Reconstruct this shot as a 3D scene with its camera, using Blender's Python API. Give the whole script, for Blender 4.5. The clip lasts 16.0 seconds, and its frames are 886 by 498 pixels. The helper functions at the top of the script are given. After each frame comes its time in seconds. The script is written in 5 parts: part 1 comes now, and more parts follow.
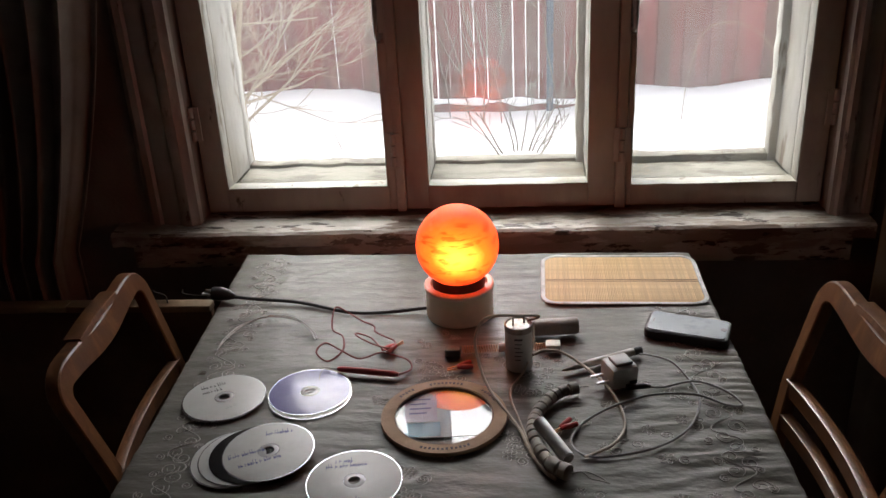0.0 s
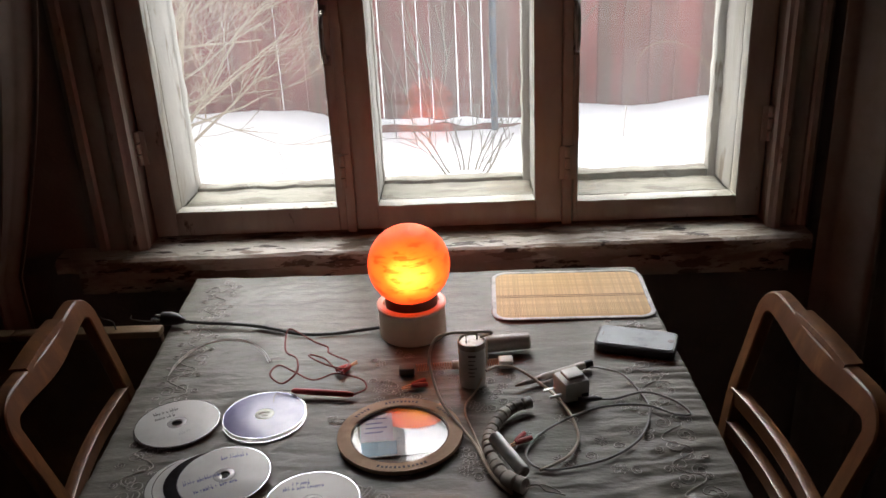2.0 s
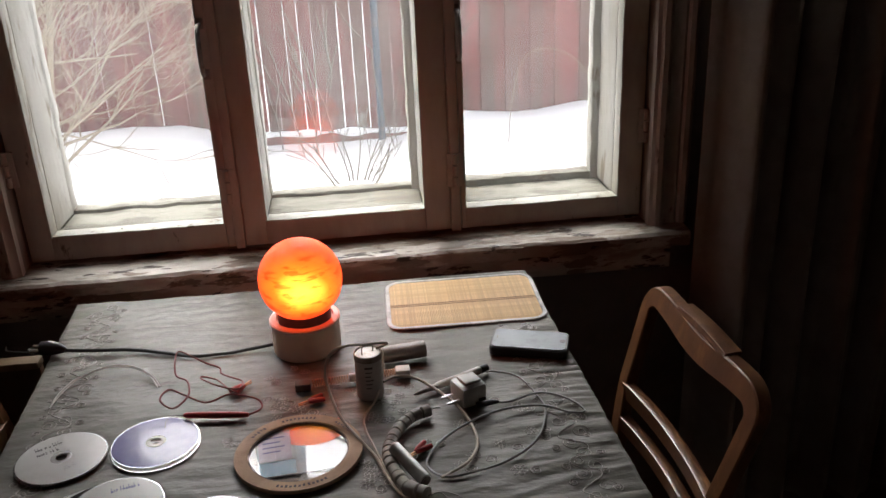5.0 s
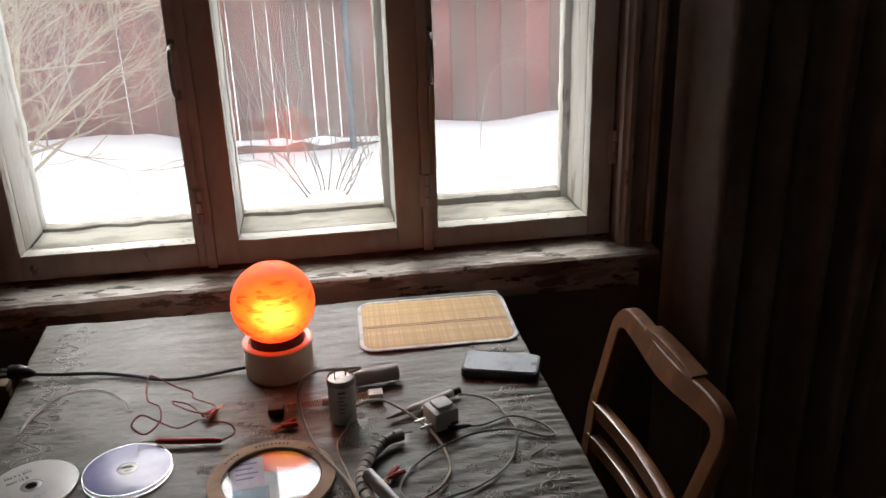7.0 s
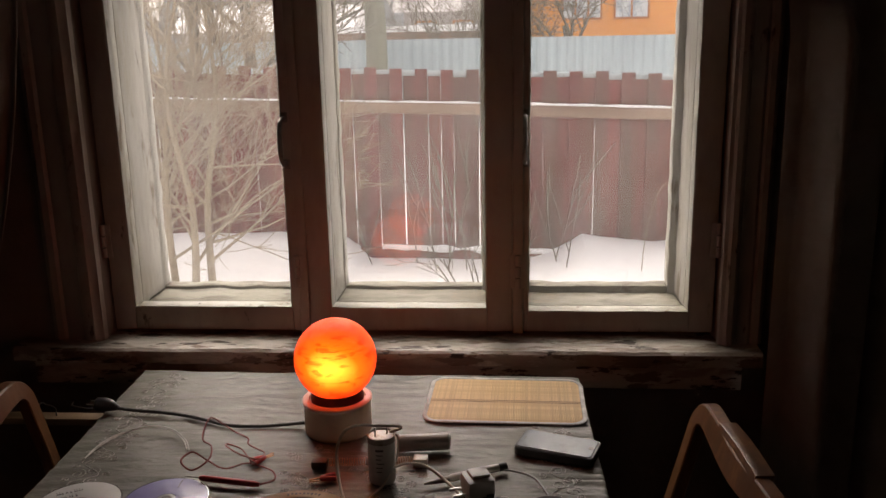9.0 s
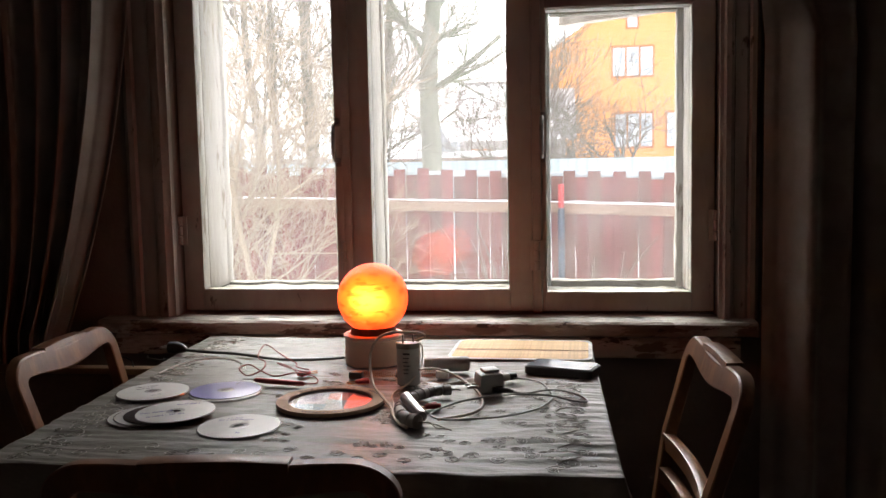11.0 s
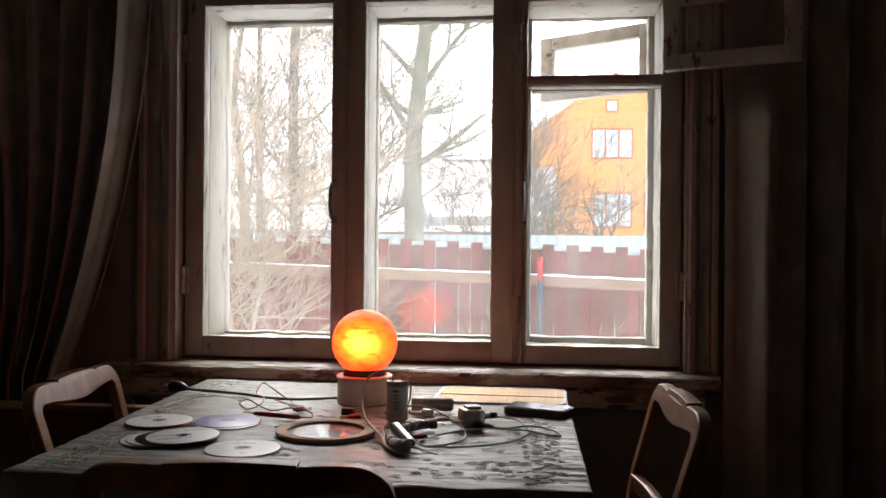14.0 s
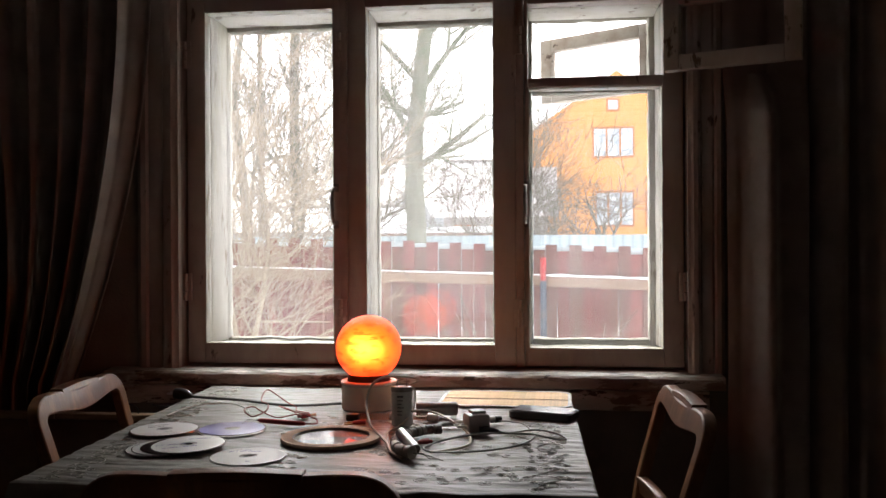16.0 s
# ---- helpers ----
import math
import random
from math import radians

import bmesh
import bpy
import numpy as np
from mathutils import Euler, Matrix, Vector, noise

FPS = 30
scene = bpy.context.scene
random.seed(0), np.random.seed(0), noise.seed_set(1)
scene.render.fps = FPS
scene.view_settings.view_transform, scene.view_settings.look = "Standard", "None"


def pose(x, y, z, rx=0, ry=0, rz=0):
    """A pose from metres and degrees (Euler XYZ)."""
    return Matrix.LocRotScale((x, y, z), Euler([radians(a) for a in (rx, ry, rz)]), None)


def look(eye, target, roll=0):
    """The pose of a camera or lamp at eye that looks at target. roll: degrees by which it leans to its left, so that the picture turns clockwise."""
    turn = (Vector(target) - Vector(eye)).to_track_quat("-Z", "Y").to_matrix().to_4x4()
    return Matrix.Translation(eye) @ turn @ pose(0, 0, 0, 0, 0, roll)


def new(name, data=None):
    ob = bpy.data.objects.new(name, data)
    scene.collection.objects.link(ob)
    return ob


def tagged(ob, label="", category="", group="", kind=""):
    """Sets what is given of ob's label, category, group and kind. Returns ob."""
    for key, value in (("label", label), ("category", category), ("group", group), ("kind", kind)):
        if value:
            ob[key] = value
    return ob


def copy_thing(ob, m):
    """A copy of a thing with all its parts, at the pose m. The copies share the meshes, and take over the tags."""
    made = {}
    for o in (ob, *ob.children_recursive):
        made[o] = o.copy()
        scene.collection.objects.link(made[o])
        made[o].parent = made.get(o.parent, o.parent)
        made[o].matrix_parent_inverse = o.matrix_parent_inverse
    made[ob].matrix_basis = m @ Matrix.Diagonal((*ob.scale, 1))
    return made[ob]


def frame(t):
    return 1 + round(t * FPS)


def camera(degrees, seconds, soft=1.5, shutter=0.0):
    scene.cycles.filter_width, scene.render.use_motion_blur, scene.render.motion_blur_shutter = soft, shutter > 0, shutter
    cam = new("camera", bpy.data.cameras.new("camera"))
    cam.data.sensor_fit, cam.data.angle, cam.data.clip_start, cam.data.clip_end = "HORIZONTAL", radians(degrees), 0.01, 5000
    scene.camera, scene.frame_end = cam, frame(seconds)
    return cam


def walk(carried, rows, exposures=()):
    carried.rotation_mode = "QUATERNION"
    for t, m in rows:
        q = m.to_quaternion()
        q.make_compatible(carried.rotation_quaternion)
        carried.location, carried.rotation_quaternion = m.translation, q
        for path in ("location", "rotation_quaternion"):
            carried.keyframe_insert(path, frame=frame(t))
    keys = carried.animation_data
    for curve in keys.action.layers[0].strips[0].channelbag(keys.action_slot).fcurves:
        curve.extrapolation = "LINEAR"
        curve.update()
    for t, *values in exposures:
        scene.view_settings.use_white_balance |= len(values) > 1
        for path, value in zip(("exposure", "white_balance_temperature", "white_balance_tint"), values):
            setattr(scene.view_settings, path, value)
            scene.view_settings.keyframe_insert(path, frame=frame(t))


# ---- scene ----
cam = camera(54.5, 16.0)
PATH = [
    (0, (0.189, -1.663, 1.437), (0.007, 0.157, 0.627), -3.1),
    (0.5, (0.191, -1.665, 1.437), (0.023, 0.159, 0.635), -3.1),
    (1, (0.187, -1.668, 1.436), (0.048, 0.164, 0.646), -3.0),
    (1.5, (0.185, -1.673, 1.439), (0.083, 0.165, 0.656), -2.9),
    (2, (0.184, -1.676, 1.442), (0.124, 0.167, 0.668), -2.8),
    (2.5, (0.183, -1.676, 1.44), (0.154, 0.171, 0.673), -2.7),
    (3, (0.184, -1.677, 1.443), (0.19, 0.169, 0.673), -2.7),
    (3.5, (0.182, -1.679, 1.438), (0.231, 0.169, 0.674), -2.7),
    (4, (0.18, -1.678, 1.442), (0.275, 0.165, 0.673), -2.6),
    (4.5, (0.183, -1.677, 1.441), (0.327, 0.164, 0.672), -2.6),
    (5, (0.187, -1.675, 1.443), (0.375, 0.163, 0.678), -2.5),
    (5.2, (0.187, -1.677, 1.443), (0.393, 0.162, 0.683), -2.3),
    (7.3, (0.186, -1.675, 1.476), (0.446, 0.16, 0.723), -1.6),
    (7.5, (0.189, -1.68, 1.459), (0.453, 0.173, 0.753), -1.6),
    (8, (0.189, -1.684, 1.459), (0.424, 0.217, 0.881), -1.8),
    (8.5, (0.208, -1.688, 1.451), (0.304, 0.245, 0.944), -2.2),
    (9, (0.366, -1.703, 1.386), (0.219, 0.231, 0.909), -1.1),
    (9.5, (0.465, -1.719, 1.353), (0.148, 0.192, 0.857), -1.1),
    (9.7, (0.448, -1.711, 1.328), (0.127, 0.207, 0.865), -1.8),
    (11.8, (0.446, -2.148, 1.05), (0.189, -0.166, 0.966), -0.8),
    (12, (0.447, -2.151, 1.061), (0.187, -0.169, 0.984), -1.0),
    (12.5, (0.45, -2.153, 1.069), (0.189, -0.171, 1.021), -0.8),
    (13, (0.449, -2.15, 1.072), (0.198, -0.166, 1.043), -0.4),
    (13.5, (0.451, -2.15, 1.075), (0.21, -0.164, 1.064), -0.3),
    (14, (0.447, -2.143, 1.073), (0.22, -0.156, 1.071), 0.5),
    (14.5, (0.448, -2.145, 1.076), (0.233, -0.157, 1.08), 0.5),
    (15, (0.444, -2.142, 1.076), (0.226, -0.154, 1.084), -0.1),
    (15.5, (0.443, -2.142, 1.077), (0.218, -0.155, 1.085), -0.3),
    (16, (0.447, -2.142, 1.08), (0.214, -0.156, 1.08), -0.3),
]
walk(cam, [(t, look(eye, target, roll)) for t, eye, target, roll in PATH],
     [(0, 1.82, 6450, 9.5), (5.2, 1.84, 6450, 9.5), (8.0, 1.8, 6450, 9.5), (8.5, 1.2, 6900, 12), (9.0, 1.2, 7500, 16), (9.5, 1.8, 7000, 12), (12.0, 2.34, 6550, 10.5), (13.2, 2.26, 6550, 10.5), (14.5, 2.16, 6550, 10.5), (16, 2.14, 6550, 10.5)])
# overcast winter daylight
world = bpy.data.worlds.new("overcast_sky")
scene.world = world
world.use_nodes = True
wn, wl = world.node_tree.nodes, world.node_tree.links
sky = wn.new("ShaderNodeTexSky")
sky.sky_type = "NISHITA"
sky.sun_disc = False
sky.sun_elevation, sky.sun_rotation = radians(53), radians(-14)
sky.dust_density, sky.air_density = 4.0, 1.0
grey = wn.new("ShaderNodeHueSaturation")
grey.inputs["Saturation"].default_value = 0.18
wl.new(sky.outputs["Color"], grey.inputs["Color"])
wl.new(grey.outputs["Color"], wn["Background"].inputs["Color"])
wn["Background"].inputs["Strength"].default_value = 0.15
sun = new("sun", bpy.data.lights.new("sun", "SUN"))
sun.data.energy, sun.data.angle, sun.data.color = 1.0, radians(60), (1.0, 0.97, 0.92)
sun.matrix_world = look((-1, 4, 5.6), (0, 0, 0))


# ---- materials ----
def material(name, base, rough=0.6, metal=0.0, spots=(), bump=0.0, bump_scale=60.0, stretch=(1, 1, 1), spec=0.5, coat=0.0, vary=0.0, sheen=0.0):
    """Principled surface; spots: (colour, noise scale, threshold, softness) layers; bump in metres."""
    m = bpy.data.materials.new(name)
    m.use_nodes = True
    n, l = m.node_tree.nodes, m.node_tree.links
    b = n["Principled BSDF"]
    b.inputs["Roughness"].default_value, b.inputs["Metallic"].default_value = rough, metal
    b.inputs["Specular IOR Level"].default_value = spec
    b.inputs["Coat Weight"].default_value = coat
    b.inputs["Sheen Weight"].default_value = sheen
    tc = n.new("ShaderNodeTexCoord")
    mp = n.new("ShaderNodeMapping")
    mp.inputs["Scale"].default_value = stretch
    l.new(tc.outputs["Object"], mp.inputs["Vector"])
    col = n.new("ShaderNodeRGB")
    col.outputs[0].default_value = (*base, 1)
    out = col.outputs[0]
    if vary:
        oi = n.new("ShaderNodeObjectInfo")
        hv = n.new("ShaderNodeHueSaturation")
        mr = n.new("ShaderNodeMapRange")
        mr.inputs["To Min"].default_value, mr.inputs["To Max"].default_value = 1 - vary, 1 + vary
        l.new(oi.outputs["Random"], mr.inputs["Value"])
        l.new(mr.outputs["Result"], hv.inputs["Value"])
        l.new(out, hv.inputs["Color"])
        out = hv.outputs["Color"]
    for colour, scale, threshold, soft in spots:
        no = n.new("ShaderNodeTexNoise")
        no.inputs["Scale"].default_value, no.inputs["Detail"].default_value, no.inputs["Roughness"].default_value = scale, 6, 0.65
        l.new(mp.outputs["Vector"], no.inputs["Vector"])
        r = n.new("ShaderNodeMapRange")
        r.inputs["From Min"].default_value, r.inputs["From Max"].default_value = threshold - soft, threshold + soft
        l.new(no.outputs["Fac"], r.inputs["Value"])
        mx = n.new("ShaderNodeMix")
        mx.data_type = "RGBA"
        l.new(r.outputs["Result"], mx.inputs["Factor"])
        l.new(out, mx.inputs["A"])
        mx.inputs["B"].default_value = (*colour, 1)
        out = mx.outputs["Result"]
    l.new(out, b.inputs["Base Color"])
    if bump:
        no = n.new("ShaderNodeTexNoise")
        no.inputs["Scale"].default_value, no.inputs["Detail"].default_value = bump_scale, 5
        l.new(mp.outputs["Vector"], no.inputs["Vector"])
        bp = n.new("ShaderNodeBump")
        bp.inputs["Distance"].default_value = bump
        l.new(no.outputs["Fac"], bp.inputs["Height"])
        l.new(bp.outputs["Normal"], b.inputs["Normal"])
    return m


def dusty_glass(name, dust=0.06, tint=(1, 1, 1)):
    """A thin pane: clear, with mirror gloss and a film of dust that scatters daylight."""
    m = bpy.data.materials.new(name)
    m.use_nodes = True
    n, l = m.node_tree.nodes, m.node_tree.links
    n.remove(n["Principled BSDF"])
    clear, gloss, veil = n.new("ShaderNodeBsdfTransparent"), n.new("ShaderNodeBsdfGlossy"), n.new("ShaderNodeBsdfTranslucent")
    clear.inputs["Color"].default_value = (*tint, 1)
    gloss.inputs["Roughness"].default_value = 0.02
    veil.inputs["Color"].default_value = (0.9, 0.9, 0.9, 1)
    lw = n.new("ShaderNodeLayerWeight")
    pw, fr = n.new("ShaderNodeMath"), n.new("ShaderNodeMath")
    pw.operation, fr.operation = "POWER", "MULTIPLY_ADD"
    lw.inputs["Blend"].default_value = 0.5
    pw.inputs[1].default_value = 5.0
    fr.inputs[1].default_value, fr.inputs[2].default_value = 0.92, 0.04
    l.new(lw.outputs["Facing"], pw.inputs[0])
    l.new(pw.outputs[0], fr.inputs[0])
    m1, m2 = n.new("ShaderNodeMixShader"), n.new("ShaderNodeMixShader")
    tc, no, r = n.new("ShaderNodeTexCoord"), n.new("ShaderNodeTexNoise"), n.new("ShaderNodeMapRange")
    no.inputs["Scale"].default_value, no.inputs["Detail"].default_value = 7, 6
    r.inputs["From Min"].default_value, r.inputs["From Max"].default_value = 0.3, 0.75
    r.inputs["To Min"].default_value, r.inputs["To Max"].default_value = dust * 0.5, dust * 1.6
    l.new(tc.outputs["Object"], no.inputs["Vector"])
    l.new(no.outputs["Fac"], r.inputs["Value"])
    l.new(r.outputs["Result"], m2.inputs["Fac"])
    l.new(fr.outputs[0], m1.inputs["Fac"])
    l.new(clear.outputs[0], m1.inputs[1])
    l.new(gloss.outputs[0], m1.inputs[2])
    l.new(m1.outputs[0], m2.inputs[1])
    l.new(veil.outputs[0], m2.inputs[2])
    l.new(m2.outputs[0], n["Material Output"].inputs["Surface"])
    return m


BARE = (0.16, 0.11, 0.075)
M_PAINT = material("aged_brown_paint", (0.40, 0.335, 0.295), 0.42, spots=[((0.30, 0.245, 0.21), 9, 0.58, 0.12), ((0.11, 0.075, 0.06), 26, 0.66, 0.025)], bump=0.0012, bump_scale=45, stretch=(1, 1, 0.35))
M_JAMB = material("white_window_paint", (0.50, 0.495, 0.45), 0.5, spots=[((0.40, 0.385, 0.30), 8, 0.55, 0.12), ((0.14, 0.11, 0.075), 24, 0.62, 0.025)], bump=0.0015, bump_scale=50, stretch=(1, 1, 0.4))
M_SILL = material("peeling_sill_paint", (0.47, 0.43, 0.38), 0.5, spots=[((0.30, 0.25, 0.205), 9, 0.50, 0.03), ((0.17, 0.12, 0.085), 13, 0.555, 0.012), ((0.05, 0.032, 0.023), 19, 0.60, 0.012)], bump=0.010, bump_scale=20, stretch=(0.55, 1.8, 1.8))
# level rails and ledges: mould, over a base darkened to offset sky light
M_DIRTY_DIMMED = material("mouldy_dimmed_level_paint", (0.22, 0.21, 0.165), 0.7, spots=[((0.15, 0.14, 0.10), 9, 0.50, 0.07), ((0.11, 0.095, 0.065), 22, 0.54, 0.03), ((0.09, 0.075, 0.055), 34, 0.64, 0.025)], bump=0.003, bump_scale=60, stretch=(0.4, 1, 1))
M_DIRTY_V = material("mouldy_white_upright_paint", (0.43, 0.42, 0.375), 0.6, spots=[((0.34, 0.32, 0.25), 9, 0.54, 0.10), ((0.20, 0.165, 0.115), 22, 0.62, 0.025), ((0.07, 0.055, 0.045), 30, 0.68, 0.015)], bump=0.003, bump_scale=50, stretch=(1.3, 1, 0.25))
M_WALL = material("brown_wallpaper", (0.27, 0.215, 0.19), 0.85, spots=[((0.19, 0.15, 0.13), 5, 0.52, 0.15), ((0.27, 0.21, 0.175), 40, 0.6, 0.1)], bump=0.0008, bump_scale=140)
# unseen side and back walls, made pale to bounce window light into the room
M_BOUNCEWALL = material("bounce_pale_wallpaper", (0.70, 0.67, 0.64), 0.85, spots=[((0.62, 0.59, 0.56), 4, 0.55, 0.15)], bump=0.0008, bump_scale=140)
M_CEIL = material("whitewash", (0.74, 0.70, 0.64), 0.9, spots=[((0.46, 0.43, 0.38), 3, 0.55, 0.15)], bump=0.001, bump_scale=50)
M_FLOOR = material("brown_floor_paint", (0.22, 0.125, 0.085), 0.4, spots=[((0.15, 0.085, 0.06), 6, 0.55, 0.1)], bump=0.0008, bump_scale=30, stretch=(1, 0.2, 1), vary=0.15)
M_CURTAIN = material("brown_curtain_cloth", (0.27, 0.235, 0.21), 0.8, spots=[((0.21, 0.18, 0.16), 12, 0.55, 0.12)], bump=0.0006, bump_scale=500, sheen=0.3)
M_WOOD = material("varnished_chair_wood", (0.19, 0.078, 0.032), 0.36, spots=[((0.115, 0.047, 0.021), 9, 0.52, 0.14), ((0.25, 0.11, 0.046), 40, 0.6, 0.1)], bump=0.0004, bump_scale=70, stretch=(1, 1, 0.3), coat=0.12)
M_SEAT = material("worn_seat_cloth", (0.13, 0.085, 0.06), 0.85, spots=[((0.09, 0.055, 0.04), 30, 0.55, 0.1)], bump=0.0008, bump_scale=300)
M_CLOTH = material("grey_satin", (0.145, 0.136, 0.116), 0.44, spots=[((0.155, 0.146, 0.126), 5, 0.55, 0.15), ((0.20, 0.19, 0.165), 60, 0.62, 0.1)], bump=0.0060, bump_scale=24, stretch=(0.6, 1.3, 1), spec=0.32)
M_STITCH = material("silky_grey_thread", (0.44, 0.415, 0.37), 0.35, spots=[((0.30, 0.285, 0.255), 60, 0.5, 0.1)], bump=0.0003, bump_scale=900)
M_TABLE = material("dark_table_wood", (0.13, 0.065, 0.035), 0.4, spots=[((0.08, 0.04, 0.022), 10, 0.5, 0.12)], bump=0.0004, bump_scale=60, stretch=(1, 0.3, 1))
M_GLASS = dusty_glass("dusty_window_glass", 0.020)
M_SNOW = material("snow", (0.93, 0.94, 0.96), 0.7, spots=[((0.89, 0.90, 0.93), 1.5, 0.55, 0.1)], bump=0.02, bump_scale=6)
M_FENCE = material("weathered_red_board", (0.185, 0.055, 0.05), 0.8, spots=[((0.13, 0.085, 0.06), 3, 0.55, 0.14), ((0.26, 0.10, 0.09), 14, 0.6, 0.1)], bump=0.002, bump_scale=40, stretch=(1, 1, 0.12), vary=0.2, spec=0.2)
M_FENCE_GREY = material("greyed_fence_board", (0.15, 0.072, 0.062), 0.9, spots=[((0.115, 0.078, 0.058), 3, 0.54, 0.14), ((0.20, 0.08, 0.07), 9, 0.6, 0.1)], bump=0.002, bump_scale=40, stretch=(1, 1, 0.12), vary=0.15, spec=0.2)
M_RAIL = material("weathered_rail_wood", (0.26, 0.17, 0.12), 0.8, spots=[((0.17, 0.11, 0.08), 6, 0.55, 0.12)], bump=0.002, bump_scale=40, stretch=(0.15, 1, 1))
M_BARK = material("grey_bark", (0.11, 0.093, 0.072), 0.9, spots=[((0.18, 0.17, 0.13), 6, 0.55, 0.1)], bump=0.01, bump_scale=14, stretch=(1, 1, 0.4))
M_TWIG = material("pale_twig_bark", (0.32, 0.265, 0.19), 0.85, spots=[((0.26, 0.21, 0.15), 20, 0.5, 0.1)], bump=0.001, bump_scale=60)
M_BIRCH = material("pale_mossy_bark", (0.19, 0.19, 0.15), 0.9, spots=[((0.11, 0.125, 0.08), 3.5, 0.52, 0.12), ((0.10, 0.09, 0.07), 5, 0.64, 0.05)], bump=0.02, bump_scale=8, stretch=(1, 1, 0.5))


# ---- mesh helpers ----
def box(bm, x0, x1, y0, y1, z0, z1, bevel=0.0, m=None):
    vs = bmesh.ops.create_cube(bm, size=1.0)["verts"]
    t = Matrix.Translation(((x0 + x1) / 2, (y0 + y1) / 2, (z0 + z1) / 2)) @ Matrix.Diagonal((x1 - x0, y1 - y0, z1 - z0, 1))
    bmesh.ops.transform(bm, verts=vs, matrix=(m @ t) if m else t)
    if bevel:
        es = list({e for v in vs for e in v.link_edges})
        bmesh.ops.bevel(bm, geom=es, offset=bevel, segments=2, affect="EDGES", profile=0.5)
    return bm


def lathe(bm, profile, cx=0.0, cy=0.0, segs=48, m=None):
    """Turned shape: profile of (radius, height) from bottom to top."""
    rings = []
    for r, z in profile:
        rings.append([bm.verts.new((cx + r * math.cos(2 * math.pi * i / segs), cy + r * math.sin(2 * math.pi * i / segs), z)) for i in range(segs)])
    for a, b in zip(rings, rings[1:]):
        for i in range(segs):
            j = (i + 1) % segs
            bm.faces.new((a[i], a[j], b[j], b[i]))
    for ring, flip in ((rings[0], True), (rings[-1], False)):
        if profile[0 if flip else -1][0] > 1e-5:
            bm.faces.new(ring[::-1] if flip else ring)
    if m:
        bmesh.ops.transform(bm, verts=[v for ring in rings for v in ring], matrix=m)
    return bm


def sweep(bm, pts, radius, segs=8, closed_ends=True):
    """A round tube along points; radius is a number or one number a point."""
    pts = [Vector(p) for p in pts]
    rad = radius if hasattr(radius, "__len__") else [radius] * len(pts)
    up = Vector((0, 0, 1))
    prev = None
    rings = []
    for i, p in enumerate(pts):
        d = (pts[min(i + 1, len(pts) - 1)] - pts[max(i - 1, 0)])
        d = d.normalized() if d.length > 1e-9 else Vector((0, 0, 1))
        if prev is None:
            a = d.cross(up if abs(d.dot(up)) < 0.9 else Vector((1, 0, 0))).normalized()
        else:
            a = prev - d * prev.dot(d)
            a = a.normalized() if a.length > 1e-6 else d.orthogonal().normalized()
        prev = a
        b = d.cross(a)
        rings.append([bm.verts.new(p + (a * math.cos(2 * math.pi * k / segs) + b * math.sin(2 * math.pi * k / segs)) * rad[i]) for k in range(segs)])
    for q, r in zip(rings, rings[1:]):
        for k in range(segs):
            j = (k + 1) % segs
            bm.faces.new((q[k], q[j], r[j], r[k]))
    if closed_ends:
        bm.faces.new(rings[0][::-1])
        bm.faces.new(rings[-1])
    return bm


def spline(keys, n=10):
    """Smooth points through the keys."""
    k = [Vector(p) for p in keys]
    k = [k[0] * 2 - k[1]] + k + [k[-1] * 2 - k[-2]]
    out = []
    for i in range(1, len(k) - 2):
        for j in range(n):
            t = j / n
            a, b, c, d = k[i - 1], k[i], k[i + 1], k[i + 2]
            out.append(0.5 * (2 * b + (c - a) * t + (2 * a - 5 * b + 4 * c - d) * t * t + (3 * b - a - 3 * c + d) * t ** 3))
    out.append(k[-2])
    return out


def mesh_of(bm, name, mat, smooth):
    bmesh.ops.recalc_face_normals(bm, faces=bm.faces)
    me = bpy.data.meshes.new(name)
    bm.to_mesh(me)
    bm.free()
    me.materials.append(mat)
    if smooth:
        me.shade_smooth()
        me.set_sharp_from_angle(angle=radians(30))
    return me


def solid(name, bm, mat, label, category, kind="", group="", smooth=True):
    """A thing, or piece of the setting, that is one mesh."""
    return tagged(new(name, mesh_of(bm, name, mat, smooth)), label, category, group, kind)


def thing(name, loc, label, category, kind="", group=""):
    ob = new(name)
    ob.empty_display_size = 0.05
    ob.matrix_basis = Matrix.Translation(loc)
    return tagged(ob, label, category, group, kind)


def part(name, bm, mat, parent, label="", smooth=True, kind=""):
    """One mesh under a thing or a part; the coordinates of bm are the world's."""
    ob = new(name, mesh_of(bm, name, mat, smooth) if isinstance(bm, bmesh.types.BMesh) else bm)
    ob.parent = parent
    m = parent.matrix_basis
    if parent.parent:
        m = parent.parent.matrix_basis @ parent.matrix_parent_inverse @ m
    ob.matrix_parent_inverse = m.inverted()
    return tagged(ob, label, kind=kind)


def B():
    return bmesh.new()


# ---- the room ----
FLOOR_X0, FLOOR_X1, BACK_Y = -1.9, 2.0, -3.6
WALL_IN, WALL_OUT = -0.03, 0.22
OX0, OX1, OZ0, OZ1 = -0.478, 0.790, 0.782, 1.80
bm = B()
box(bm, FLOOR_X0 - 0.2, OX0, WALL_IN, WALL_OUT, -0.6, 2.6)
box(bm, OX1, FLOOR_X1 + 0.2, WALL_IN, WALL_OUT, -0.6, 2.6)
box(bm, OX0, OX1, WALL_IN, WALL_OUT, -0.2, OZ0 - 0.04)
box(bm, OX0, OX1, WALL_IN, WALL_OUT, OZ1, 2.6)
